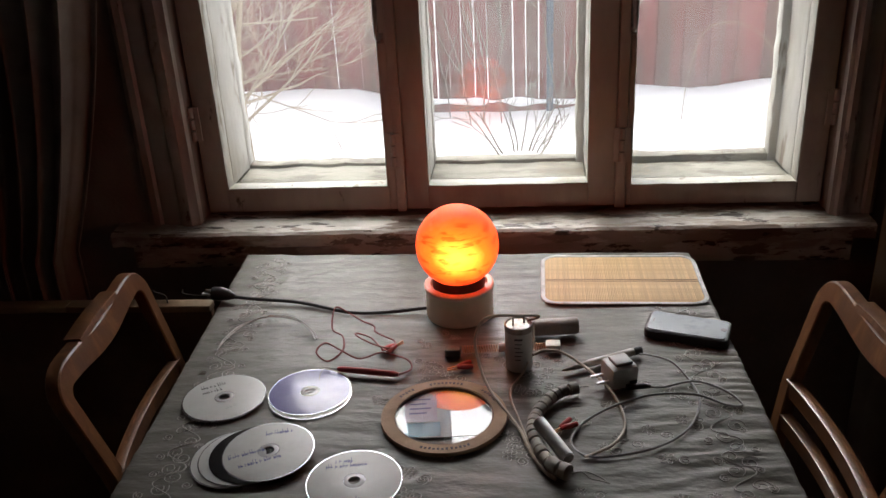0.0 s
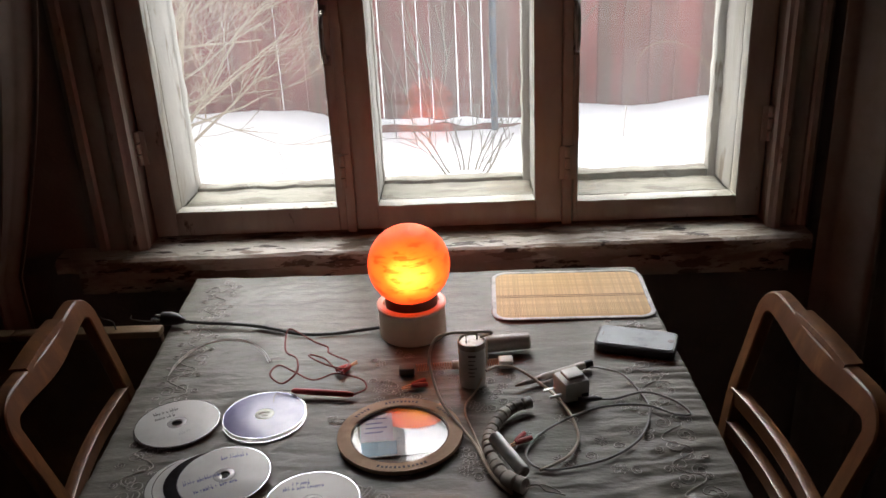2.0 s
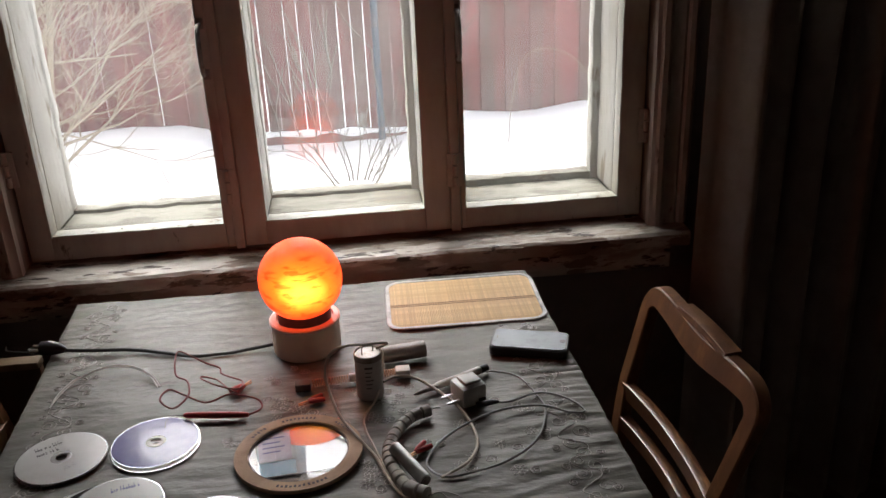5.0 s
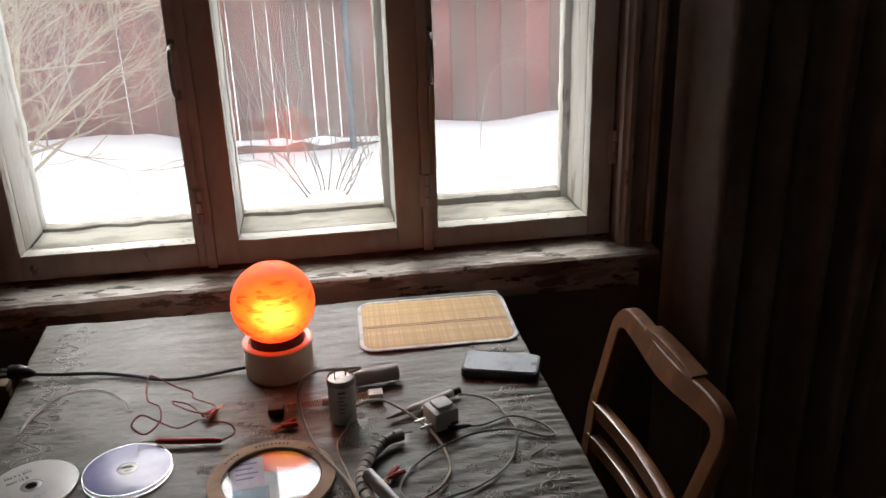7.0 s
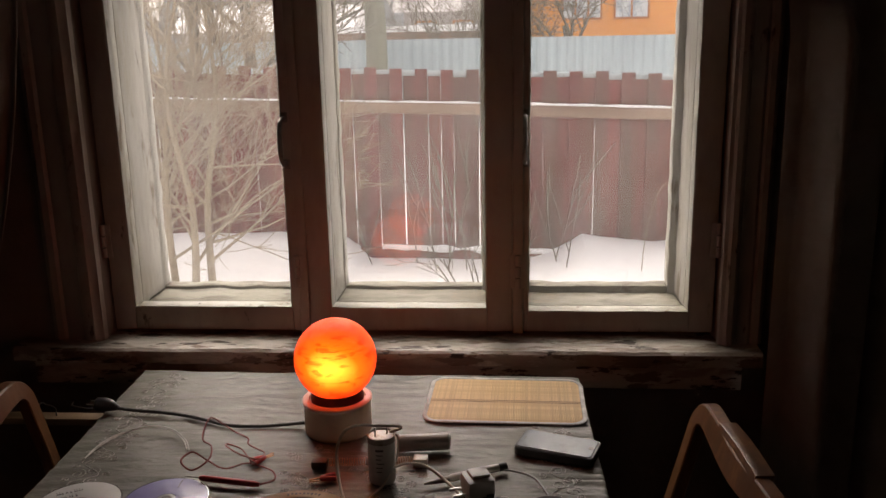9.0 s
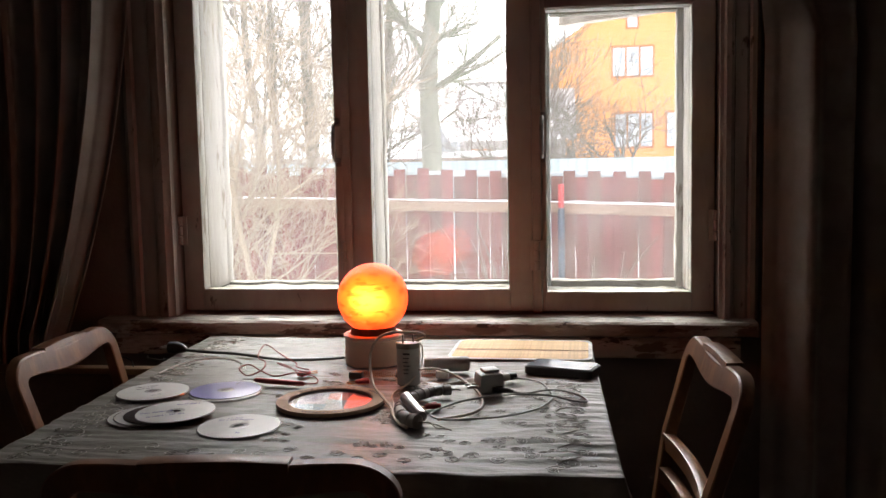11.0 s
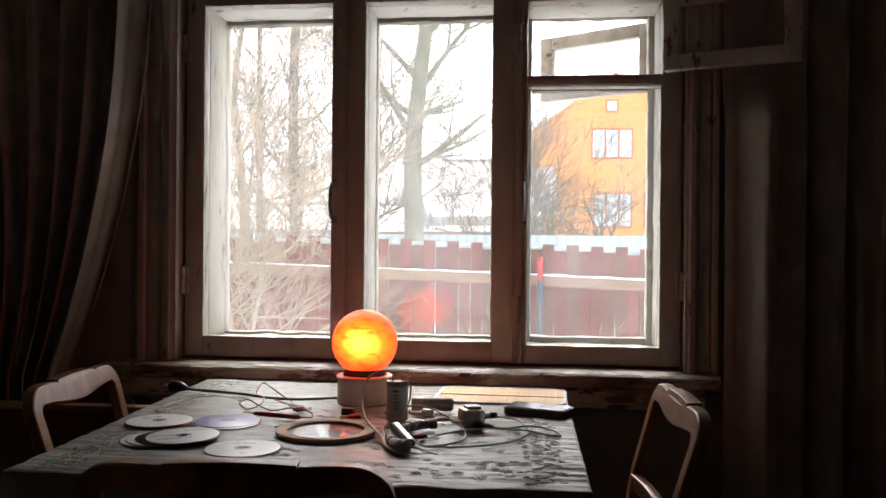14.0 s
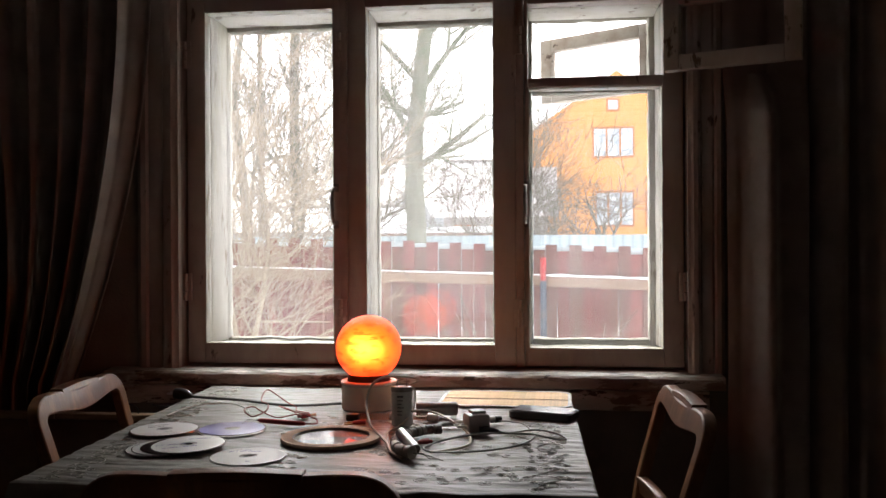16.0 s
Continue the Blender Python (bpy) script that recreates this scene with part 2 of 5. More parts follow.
solid("wall_north", bm, M_WALL, "dark brown papered wall round the window", "wall", "structure", smooth=False)
for nm, b in (("wall_west", (FLOOR_X0 - 0.2, FLOOR_X0, BACK_Y, WALL_IN, 0, 2.6)), ("wall_east", (FLOOR_X1, FLOOR_X1 + 0.2, BACK_Y, WALL_IN, 0, 2.6)),
              ("wall_south", (FLOOR_X0 - 0.2, FLOOR_X1 + 0.2, BACK_Y - 0.2, BACK_Y, 0, 2.6))):
    solid(nm, box(B(), *b), M_BOUNCEWALL, "unseen papered wall, made pale to bounce window light", "wall", "structure", smooth=False)
solid("ceiling", box(B(), FLOOR_X0 - 0.2, FLOOR_X1 + 0.2, BACK_Y - 0.2, WALL_OUT, 2.6, 2.75), M_CEIL, "plain whitewashed ceiling", "ceiling", "structure", smooth=False)
solid("floor", box(B(), FLOOR_X0 - 0.2, FLOOR_X1 + 0.2, BACK_Y - 0.2, WALL_IN, -0.6, 0), M_FLOOR, "brown painted plank floor in deep shade", "floor", "structure", smooth=False)


# ---- the window ----
def rough_bar(x0, x1, y0, y1, z0, z1, amp=0.0012, step=0.02):
    """A painted bar whose edges wander a little."""
    bm = B()
    box(bm, x0, x1, y0, y1, z0, z1, 0.0025)
    ax = 0 if (x1 - x0) > (z1 - z0) else 2
    lo, hi = ((x0, x1), (z0, z1))[ax // 2]
    n = max(2, int((hi - lo) / step))
    for i in range(1, n):
        p = [0, 0, 0]
        p[ax] = lo + (hi - lo) * i / n
        q = [0, 0, 0]
        q[ax] = 1
        bmesh.ops.bisect_plane(bm, geom=bm.verts[:] + bm.edges[:] + bm.faces[:], plane_co=p, plane_no=q)
    for v in bm.verts:
        s = v.co * 28
        for k in range(3):
            if k != ax:
                v.co[k] += amp * noise.noise(s + Vector((k * 9.1, 0, 0)))
    return bm


window = thing("window_1", (0.16, 0.06, OZ0), "old three-part double casement window with peeling paint", "window", "structure")
part("jamb", rough_bar(OX0 - 0.0, OX0 + 0.012, 0.05, 0.215, OZ0, OZ1), M_JAMB, window)
part("jamb", rough_bar(OX1 - 0.012, OX1, 0.05, 0.215, OZ0, OZ1), M_JAMB, window)
part("bottom_board", rough_bar(OX0 + 0.012, OX1 - 0.012, 0.045, 0.215, OZ0 - 0.03, OZ0 + 0.012, 0.002), M_DIRTY_DIMMED, window, "mouldy white ledge between the sashes, toned down against sky light")
part("head", rough_bar(OX0, OX1, 0.002, 0.215, 1.752, OZ1), M_JAMB, window)
for x0, x1 in ((-0.060, -0.050), (0.362, 0.386)):
    part("mullion", rough_bar(x0, x1, 0.046, 0.215, OZ0 + 0.012, 1.752), M_JAMB, window)
for x0, x1 in ((-0.066, -0.047), (0.379, 0.399)):
    part("cover_strip", rough_bar(x0, x1, -0.006, 0.045, OZ0 + 0.004, 1.752), M_PAINT, window)
OPENINGS = ((-0.426, -0.083, 0.838, 1.697), (-0.002, 0.326, 0.837, 1.697), (0.409, 0.737, 0.831, 1.686))
# deep painted box between the two sashes, flush with each opening
for a0, a1, c0, c1 in OPENINGS:
    part("box_lining", rough_bar(a0 - 0.016, a0 - 0.001, 0.0475, 0.168, c0 - 0.006, c1 + 0.016, 0.0018, 0.016), M_DIRTY_V, window, "stained white side board")
    part("box_lining", rough_bar(a1 + 0.001, a1 + 0.016, 0.0475, 0.168, c0 - 0.006, c1 + 0.016, 0.0018, 0.016), M_DIRTY_V, window, "stained white side board")
    part("box_lining", rough_bar(a0, a1, 0.0475, 0.168, c0 - 0.030, c0 - 0.007, 0.003, 0.016), M_DIRTY_DIMMED, window, "mouldy ledge between the sashes, toned down against sky light")
    part("box_lining", rough_bar(a0, a1, 0.0475, 0.168, c1 + 0.001, c1 + 0.016, 0.0018, 0.016), M_JAMB, window, "white head board")


def sash(name, label, x0, x1, z0, z1, o, y0, y1, mat, glass_y, splits=(), amp=0.0012):
    """A sash with an opening o=(x0, x1, z0, z1) in its outline; splits: (z0, z1) of transoms."""
    s = new(name)
    s.matrix_basis = Matrix.Translation(((x0 + x1) / 2, y0, z0))
    s.parent = window
    s.matrix_parent_inverse = window.matrix_basis.inverted()
    tagged(s, label)
    a0, a1, c0, c1 = o
    upright = M_DIRTY_V if mat is M_DIRTY_DIMMED else mat

    def bit(n, m, mt, lab=""):
        ob = new(n, mesh_of(m, n, mt, True))
        ob.parent = s
        ob.matrix_parent_inverse = s.matrix_basis.inverted()
        return tagged(ob, lab)
    bit("stile", rough_bar(x0, a0, y0, y1, z0, z1, amp, 0.013), upright)
    bit("stile", rough_bar(a1, x1, y0, y1, z0, z1, amp, 0.013), upright)
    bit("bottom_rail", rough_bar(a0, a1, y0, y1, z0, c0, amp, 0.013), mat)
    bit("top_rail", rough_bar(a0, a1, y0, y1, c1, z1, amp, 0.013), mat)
    for t0, t1 in splits:
        bit("transom", rough_bar(a0, a1, y0 - 0.004, y1, t0, t1), mat)
    lo = c0
    for t0, t1 in list(splits) + [(c1, c1)]:
        if not (splits and lo > c0):
            g = bit("pane", box(B(), a0 - 0.004, a1 + 0.004, glass_y - 0.0015, glass_y + 0.0015, lo - 0.004, t0 + 0.004), M_GLASS, "dusty window pane")
            g.visible_shadow = False
        lo = t1
    return s


ZB, ZT = 0.789, 1.75
sash("inner_sash", "brown-cream painted inner sash", -0.472, -0.066, ZB, ZT, OPENINGS[0], 0.0, 0.042, M_PAINT, 0.03)
sash("inner_sash", "brown-cream painted inner sash", -0.046, 0.378, ZB, ZT, OPENINGS[1], 0.0, 0.042, M_PAINT, 0.03)
sash("inner_sash", "brown-cream painted inner sash with a small vent above", 0.400, 0.785, ZB, ZT, OPENINGS[2], 0.0, 0.042, M_PAINT, 0.03, [(1.477, 1.502)])
sash("outer_sash", "peeling white outer sash", -0.466, -0.098, 0.795, 1.735, (-0.428, -0.090, 0.837, 1.688), 0.17, 0.208, M_DIRTY_DIMMED, 0.192, (), 0.0032)
sash("outer_sash", "peeling white outer sash", -0.037, 0.346, 0.795, 1.735, (-0.001, 0.311, 0.837, 1.688), 0.17, 0.208, M_DIRTY_DIMMED, 0.192, (), 0.0032)
sash("outer_sash", "peeling white outer sash with a vent above", 0.401, 0.778, 0.795, 1.735, (0.418, 0.723, 0.839, 1.688), 0.17, 0.208, M_DIRTY_DIMMED, 0.192, [(1.493, 1.515)], 0.0032)
# pale painted edges of the inner openings
for a0, a1, c0, c1 in OPENINGS:
    c1 = 1.477 if a0 > 0.4 else c1
    for b in ((a0, a0 + 0.002, c0, c1), (a1 - 0.002, a1, c0, c1), (a0 + 0.002, a1 - 0.002, c0, c0 + 0.002), (a0 + 0.002, a1 - 0.002, c1 - 0.002, c1)):
        part("reveal_lining", rough_bar(b[0], b[1], 0.001, 0.0425, b[2], b[3], 0.0009, 0.011), M_DIRTY_V, window)


M_VENT = material("weathered_vent_paint", (0.40, 0.365, 0.32), 0.7, spots=[((0.30, 0.25, 0.20), 10, 0.52, 0.08), ((0.12, 0.09, 0.07), 26, 0.62, 0.02)], bump=0.002, bump_scale=50)


def vent(hinge, angle, width, z0, z1, name, label, mat, thick):
    """A small hinged vent sash, swung on its hinge (x, y)."""
    m = Matrix.Translation((hinge[0], hinge[1], 0)) @ Matrix.Rotation(radians(angle), 4, "Z")
    v = thing(name, (hinge[0], hinge[1], z0), label, "vent window")
    w = 0.036
    for nm, b in (("stile", (0, w, z0, z1)), ("stile", (width - w, width, z0, z1)), ("bottom_rail", (w, width - w, z0, z0 + w)), ("top_rail", (w, width - w, z1 - w, z1))):
        bm = rough_bar(b[0], b[1], -thick, 0, b[2], b[3])
        bmesh.ops.transform(bm, verts=bm.verts, matrix=m)
        part(nm, bm, mat, v)
    g = part("pane", box(B(), w - 0.003, width - w + 0.003, -thick * 0.55, -thick * 0.4, z0 + w - 0.003, z1 - w + 0.003, 0, m), M_GLASS, v, "dusty glass pane")
    g.visible_shadow = False
    return v


vent((0.742, -0.022), -21, 0.305, 1.500, 1.690, "vent_sash", "pale painted vent sash swung open into the room", M_JAMB, 0.03)
vent((0.735, 0.212), 149, 0.345, 1.502, 1.686, "vent_sash", "weathered pale outer vent sash swung open outdoors", M_VENT, 0.028)


def casing(x0, x1, flip):
    bm = B()
    w = x1 - x0
    prof = [(0.0, -0.030), (0.0, -0.040), (0.10, -0.047), (0.22, -0.047), (0.27, -0.041), (0.34, -0.045), (0.62, -0.045), (0.66, -0.052), (0.74, -0.056), (0.86, -0.056), (0.92, -0.050), (1.0, -0.048), (1.0, -0.030)]
    cols = []
    for z in (0.781, 1.10, 1.45, 1.88):
        cols.append([bm.verts.new(((x1 - w * u) if flip else (x0 + w * u), y, z)) for u, y in prof])
    for a, b in zip(cols, cols[1:]):
        for i in range(len(prof)):
            j = (i + 1) % len(prof)
            bm.faces.new((a[i], a[j], b[j], b[i]))
    bm.faces.new(cols[0])
    bm.faces.new(cols[-1][::-1])
    return bm


solid("trim_left", casing(-0.588, -0.476, False), M_PAINT, "moulded cream window casing with worn paint", "window casing", "structure")
solid("trim_right", casing(0.787, 0.872, True), M_PAINT, "moulded cream window casing with worn paint", "window casing", "structure")
solid("trim_head", rough_bar(-0.62, 0.90, -0.052, WALL_IN, 1.80, 1.90), M_PAINT, "cream window head casing", "window casing", "structure")

# window board with a chipped, uneven front edge
bm = B()
nx = 150
rows_ = []
sx0, sx1 = -0.658, 0.862
for i in range(nx + 1):
    x = sx0 + (sx1 - sx0) * i / nx
    chip = max(0.0, noise.noise(Vector((x * 9, 3.3, 0))) - 0.12) * 0.030 + 0.003 * noise.noise(Vector((x * 40, 1, 0)))
    yf = -0.098 + chip
    zt = 0.781 + 0.0012 * noise.noise(Vector((x * 25, 7, 0)))
    yb = 0.046 if OX0 < x < OX1 else WALL_IN
    ring = [(yb, zt), (-0.03, zt + 0.0005), (yf + 0.006, zt - 0.001 - chip * 0.2), (yf, zt - 0.006 - chip * 0.3), (yf + 0.001, zt - 0.032), (yf + 0.012, zt - 0.036), (yb, zt - 0.036)]
    rows_.append([bm.verts.new((x, y, z)) for y, z in ring])
for a, b in zip(rows_, rows_[1:]):
    for i in range(7):
        j = (i + 1) % 7
        bm.faces.new((a[i], a[j], b[j], b[i]))
bm.faces.new(rows_[0])
bm.faces.new(rows_[-1][::-1])
solid("window_sill", bm, M_SILL, "wide window board with cracked and peeling cream paint", "window sill", "structure")
solid("trim_apron", rough_bar(-0.62, 0.83, -0.075, WALL_IN, 0.695, 0.744, 0.002), M_SILL, "flaking painted board under the window sill", "trim", "structure")


def hinge(x, z):
    h = thing("hinge", (x, -0.008, z), "painted-over steel window hinge", "hinge", group="window hinges")
    for k in range(3):
        part("knuckle", lathe(B(), [(0.0, z + k * 0.024), (0.006, z + k * 0.024 + 0.001), (0.006, z + k * 0.024 + 0.021), (0.0, z + k * 0.024 + 0.022)], x, -0.010, 14), M_PAINT, h)
    part("leaf", box(B(), x - 0.016, x + 0.016, -0.0085, -0.004, z, z + 0.07, 0.001), M_PAINT, h)
    return h


for hx, hz in ((-0.066, 0.885), (0.389, 0.885), (-0.066, 1.56), (0.389, 1.56), (0.787, 0.95), (-0.474, 0.95), (-0.474, 1.55)):
    hinge(hx, hz)

M_IRON = material("dull_steel", (0.28, 0.26, 0.24), 0.45, 1.0, spots=[((0.14, 0.10, 0.08), 40, 0.6, 0.08)], bump=0.0003, bump_scale=200)
for hx, hz in ((-0.077, 1.19), (0.402, 1.19)):
    h = thing("window_handle", (hx, 0, hz), "curved steel pull handle on the sash", "handle", group="window handles")
    part("grip", sweep(B(), spline([(hx, -0.001, hz - 0.045), (hx, -0.030, hz - 0.042), (hx, -0.042, hz - 0.025), (hx, -0.044, hz), (hx, -0.042, hz + 0.025), (hx, -0.030, hz + 0.042), (hx, -0.001, hz + 0.045)], 6), 0.0048, 10), M_IRON, h)
    for s in (-1, 1):
        part("foot_plate", box(B(), hx - 0.007, hx + 0.007, -0.003, 0.0, hz + s * 0.047 - 0.01, hz + s * 0.047 + 0.01, 0.001), M_IRON, h)

# ---- curtains ----
def curtain(name, label, edge, x_far, hang, z0, z1, folds, phase, depth):
    """A hanging cloth; edge(z) is its free edge, x_far(z) its other side, hang(z, x) its distance from the wall's plane."""
    bm = B()
    nz, nx = 60, 190
    g = []
    for k in range(nz + 1):
        z = z0 + (z1 - z0) * k / nz
        a, b = edge(z), x_far(z)
        row = []
        for i in range(nx + 1):
            u = i / nx
            wander = 0.22 * noise.noise(Vector((u * 4, z * 0.7, phase)))
            w = 0.75 * math.sin((u * folds + wander) * 2 * math.pi + phase) + 0.25 * math.sin((u * folds * 2.3 + wander) * 2 * math.pi + 1.3)
            x = a + (b - a) * u
            row.append(bm.verts.new((x + 0.006 * math.cos(u * folds * 6.3 + phase), hang(z, x) + depth(z, x) * w + 0.004 * noise.noise(Vector((u * 9, z * 2.2, phase))), z)))
        g.append(row)
    for a, b in zip(g, g[1:]):
        for i in range(nx):
            bm.faces.new((a[i], a[i + 1], b[i + 1], b[i]))
    ob = solid(name, bm, M_CURTAIN, label, "curtain")
    s = ob.modifiers.new("thick", "SOLIDIFY")
    s.thickness = 0.003
    return ob


def smooth(a, b, x):
    t = min(1, max(0, (x - a) / (b - a)))
    return t * t * (3 - 2 * t)


def right_hang(z, x):
    """A first broad fold comes forward into the room, then the cloth falls back; it lies close to the wall behind the vent."""
    y = -0.105 - 0.075 * smooth(0.895, 0.940, x) + 0.095 * smooth(0.945, 1.000, x)
    up = smooth(1.36, 1.50, z) * smooth(1.14, 1.06, x)
    return y + (-0.058 - y) * up


curtain("curtain", "brown curtain gathered back beside the window", lambda z: -0.522 - 0.205 * min(1, max(0, 1.75 - z)) ** 1.9, lambda z: -1.25 + 0.20 * smooth(1.75, 0.8, z), lambda z, x: -0.135, 0.06, 2.25, 9.0, 1.2, lambda z, x: 0.036)
curtain("curtain", "dull brown curtain hanging straight in heavy folds", lambda z: 0.872, lambda z: 1.42, right_hang, 0.06, 2.25, 5.2, 2.6, lambda z, x: 0.006 + 0.040 * smooth(0.98, 1.06, x) * (1 - 0.8 * smooth(1.36, 1.50, z) * smooth(1.14, 1.06, x)))
rod = thing("curtain_rod", (0.1, -0.12, 2.26), "dark wooden curtain rod above the window", "curtain rod")
part("rod", sweep(B(), [(-1.35, -0.125, 2.275), (1.5, -0.125, 2.275)], 0.014, 12), M_WOOD, rod)
for x in (-1.3, 1.45):
    part("bracket", box(B(), x - 0.012, x + 0.012, -0.125, WALL_IN, 2.25, 2.262, 0.002), M_IRON, rod)

# low board with a pale top edge beside the table
M_PALE = material("pale_planed_wood", (0.25, 0.165, 0.095), 0.55, spots=[((0.18, 0.115, 0.06), 10, 0.55, 0.1)], bump=0.0005, bump_scale=60, stretch=(0.2, 1, 1))
bench = thing("low_partition", (-1.0, -0.25, 0), "dark low wooden board with a pale top edge", "board")
part("panel", box(B(), -1.6, -0.40, -0.258, -0.240, 0.0, 0.689, 0.002), M_TABLE, bench)
part("top_edge", rough_bar(-1.6, -0.685, -0.264, -0.234, 0.689, 0.703, 0.0008), M_PALE, bench, "pale wooden top edge")
part("top_edge", rough_bar(-0.684, -0.40, -0.264, -0.234, 0.689, 0.703, 0.0008), M_PALE, bench, "pale wooden top edge")

# ---- table and cloth ----
CORN = [Vector((-0.356, -0.135)), Vector((0.503, -0.150)), Vector((0.517, -0.988)), Vector((-0.313, -0.995))]
TOP = 0.7500


def on_table(u, v):
    """u across from the west edge, v from the window edge to the front."""
    a = CORN[0].lerp(CORN[1], u)
    b = CORN[3].lerp(CORN[2], u)
    return a.lerp(b, v)


def crease(x, y):
    """Height of the cloth's wrinkles over the table top."""
    edge = smooth(0.30, 0.48, x)
    warp = 0.03 * noise.noise(Vector((x * 4, y * 3, 5)))
    h = 0.0030 * noise.noise(Vector((x * 5.5, (y + warp) * 38, 2.0))) + 0.0014 * noise.noise(Vector((x * 14, (y + warp) * 75, 6.0)))
    h += 0.0055 * edge * abs(noise.noise(Vector((x * 4, (y + warp * 0.5) * 52, 9.0))))
    d = x * 0.8 + y * 0.6
    back = smooth(-0.52, -0.25, y) * smooth(0.15, -0.1, x)
    h += 0.0050 * back * abs(noise.noise(Vector((d * 6, (y * 0.8 - x * 0.55) * 34, 4.0))))
    front = smooth(-0.72, -0.85, y)
    h += 0.0030 * front * abs(noise.noise(Vector((x * 5 + y * 3, (y + warp) * 46, 7.0))))
    top = 0.0024 + 0.0022 * edge
    return max(-0.0010, top * math.tanh(h / top))


table = thing("table", (0.09, -0.57, 0), "square dark wooden table under a grey cloth", "table")
bm = B()
pts2 = [on_table(*q) for q in ((0.004, 0.004), (0.996, 0.004), (0.996, 0.996), (0.004, 0.996))]
lo = [bm.verts.new((*p, TOP - 0.028)) for p in pts2]
hi = [bm.verts.new((*p, TOP - 0.0025)) for p in pts2]
bm.faces.new(lo)
bm.faces.new(hi[::-1])
for i in range(4):
    bm.faces.new((lo[i], lo[(i + 1) % 4], hi[(i + 1) % 4], hi[i]))
part("tabletop", bm, M_TABLE, table, smooth=False)
for u, v in ((0.07, 0.07), (0.93, 0.07), (0.93, 0.93), (0.07, 0.93)):
    p = on_table(u, v)
    part("leg", sweep(B(), [(p.x, p.y, 0), (p.x, p.y, TOP - 0.028)], [0.020, 0.030], 12), M_TABLE, table)
for (u0, v0), (u1, v1) in (((0.1, 0.06), (0.9, 0.06)), ((0.1, 0.94), (0.9, 0.94)), ((0.06, 0.1), (0.06, 0.9)), ((0.94, 0.1), (0.94, 0.9))):
    a, b = on_table(u0, v0), on_table(u1, v1)
    t = (b - a)
    ang = math.atan2(t.y, t.x)
    m = Matrix.Translation((*((a + b) / 2), TOP - 0.075)) @ Matrix.Rotation(ang, 4, "Z")
    part("apron", box(B(), -t.length / 2, t.length / 2, -0.01, 0.01, -0.045, 0.045, 0.002, m), M_TABLE, table)

cloth = thing("tablecloth", (0.09, -0.57, TOP), "grey satin tablecloth with scroll embroidery and creases", "tablecloth")
bm = B()
N, DROP = 240, 0.24
grid = []
for j in range(N + 1):
    row = []
    for i in range(N + 1):
        p = on_table(i / N, j / N)
        h = crease(p.x, p.y)
        e = min(i, N - i, j, N - j)
        row.append(bm.verts.new((p.x, p.y, TOP + h - (0.0016 if e == 0 else 0))))
    grid.append(row)
for j in range(N):
    for i in range(N):
        bm.faces.new((grid[j][i], grid[j][i + 1], grid[j + 1][i + 1], grid[j + 1][i]))
rim = [grid[0][i] for i in range(N)] + [grid[j][N] for j in range(N)] + [grid[N][N - i] for i in range(N)] + [grid[N - j][0] for j in range(N)]
nr = len(rim)
prev = rim
mid = Vector((0.09, -0.57))
for k in range(1, 11):
    d = k / 10
    ring = []
    for q, v in enumerate(rim):
        side = q / N
        s = side * 0.85
        out = Vector(((0, 1), (1, 0), (0, -1), (-1, 0))[min(3, int(side))])
        corner = abs((side % 1) - 0.5) * 2
        w = 0.004 + d * (0.010 + 0.014 * math.sin(s * 34 + 1.2 * math.sin(s * 9)) + 0.05 * corner ** 8)
        c = Vector((v.co.x, v.co.y)) + out * w
        if corner > 0.985:
            c = Vector((v.co.x, v.co.y)) + (Vector((v.co.x, v.co.y)) - mid).normalized() * w
        ring.append(bm.verts.new((c.x, c.y, TOP - 0.0016 - 0.003 * (k == 1) - DROP * d)))
    for q in range(nr):
        r = (q + 1) % nr
        bm.faces.new((prev[q], prev[r], ring[r], ring[q]))
    prev = ring
part("cloth", bm, M_CLOTH, cloth)

# raised scrolls and flowers stitched into the cloth
stitches = B()


def stitch(points, r=0.0008):
    pts = []
    for x, y in points:
        pts.append((x, y, TOP + crease(x, y) + 0.0001))
    sweep(stitches, pts, r, 5)


def curl(cx, cy, size, ang, hand):
    pts = []
    for k in range(20):
        t = k / 19
        a = t * 1.55 * 2 * math.pi
        r = size * (1 - 0.78 * t)
        x, y = r * math.cos(a) + size * 0.5, hand * r * math.sin(a)
        pts.append((cx + x * math.cos(ang) - y * math.sin(ang), cy + x * math.sin(ang) + y * math.cos(ang)))
    stitch(pts)


def flower(cx, cy, size, turn):
    for k in range(6):
        a = turn + k * math.pi / 3
        pts = []
        for s in range(9):
            t = s / 8 * 2 * math.pi
            x, y = size * (0.62 + 0.38 * math.cos(t)), size * 0.26 * math.sin(t)
            pts.append((cx + x * math.cos(a) - y * math.sin(a), cy + x * math.sin(a) + y * math.cos(a)))
        stitch(pts, 0.0005)


rnd = random.Random(7)
for u in (0.075, 0.925):
    pts = []
    for k in range(241):
        p = on_table(u + 0.020 * math.sin(k / 240 * 26 * math.pi), 0.04 + 0.93 * k / 240)
        pts.append((p.x, p.y))
    stitch(pts, 0.0011)
for k in range(40):
    v = 0.04 + 0.93 * k / 39
    for u in (0.075, 0.925):
        p = on_table(u + 0.012 * (-1) ** k, v)
        curl(p.x, p.y, 0.013, rnd.uniform(0, 6), (-1) ** k)
        p = on_table(u + 0.03 * (-1) ** k, v + 0.012)
        curl(p.x, p.y, 0.007, rnd.uniform(0, 6), -(-1) ** k)
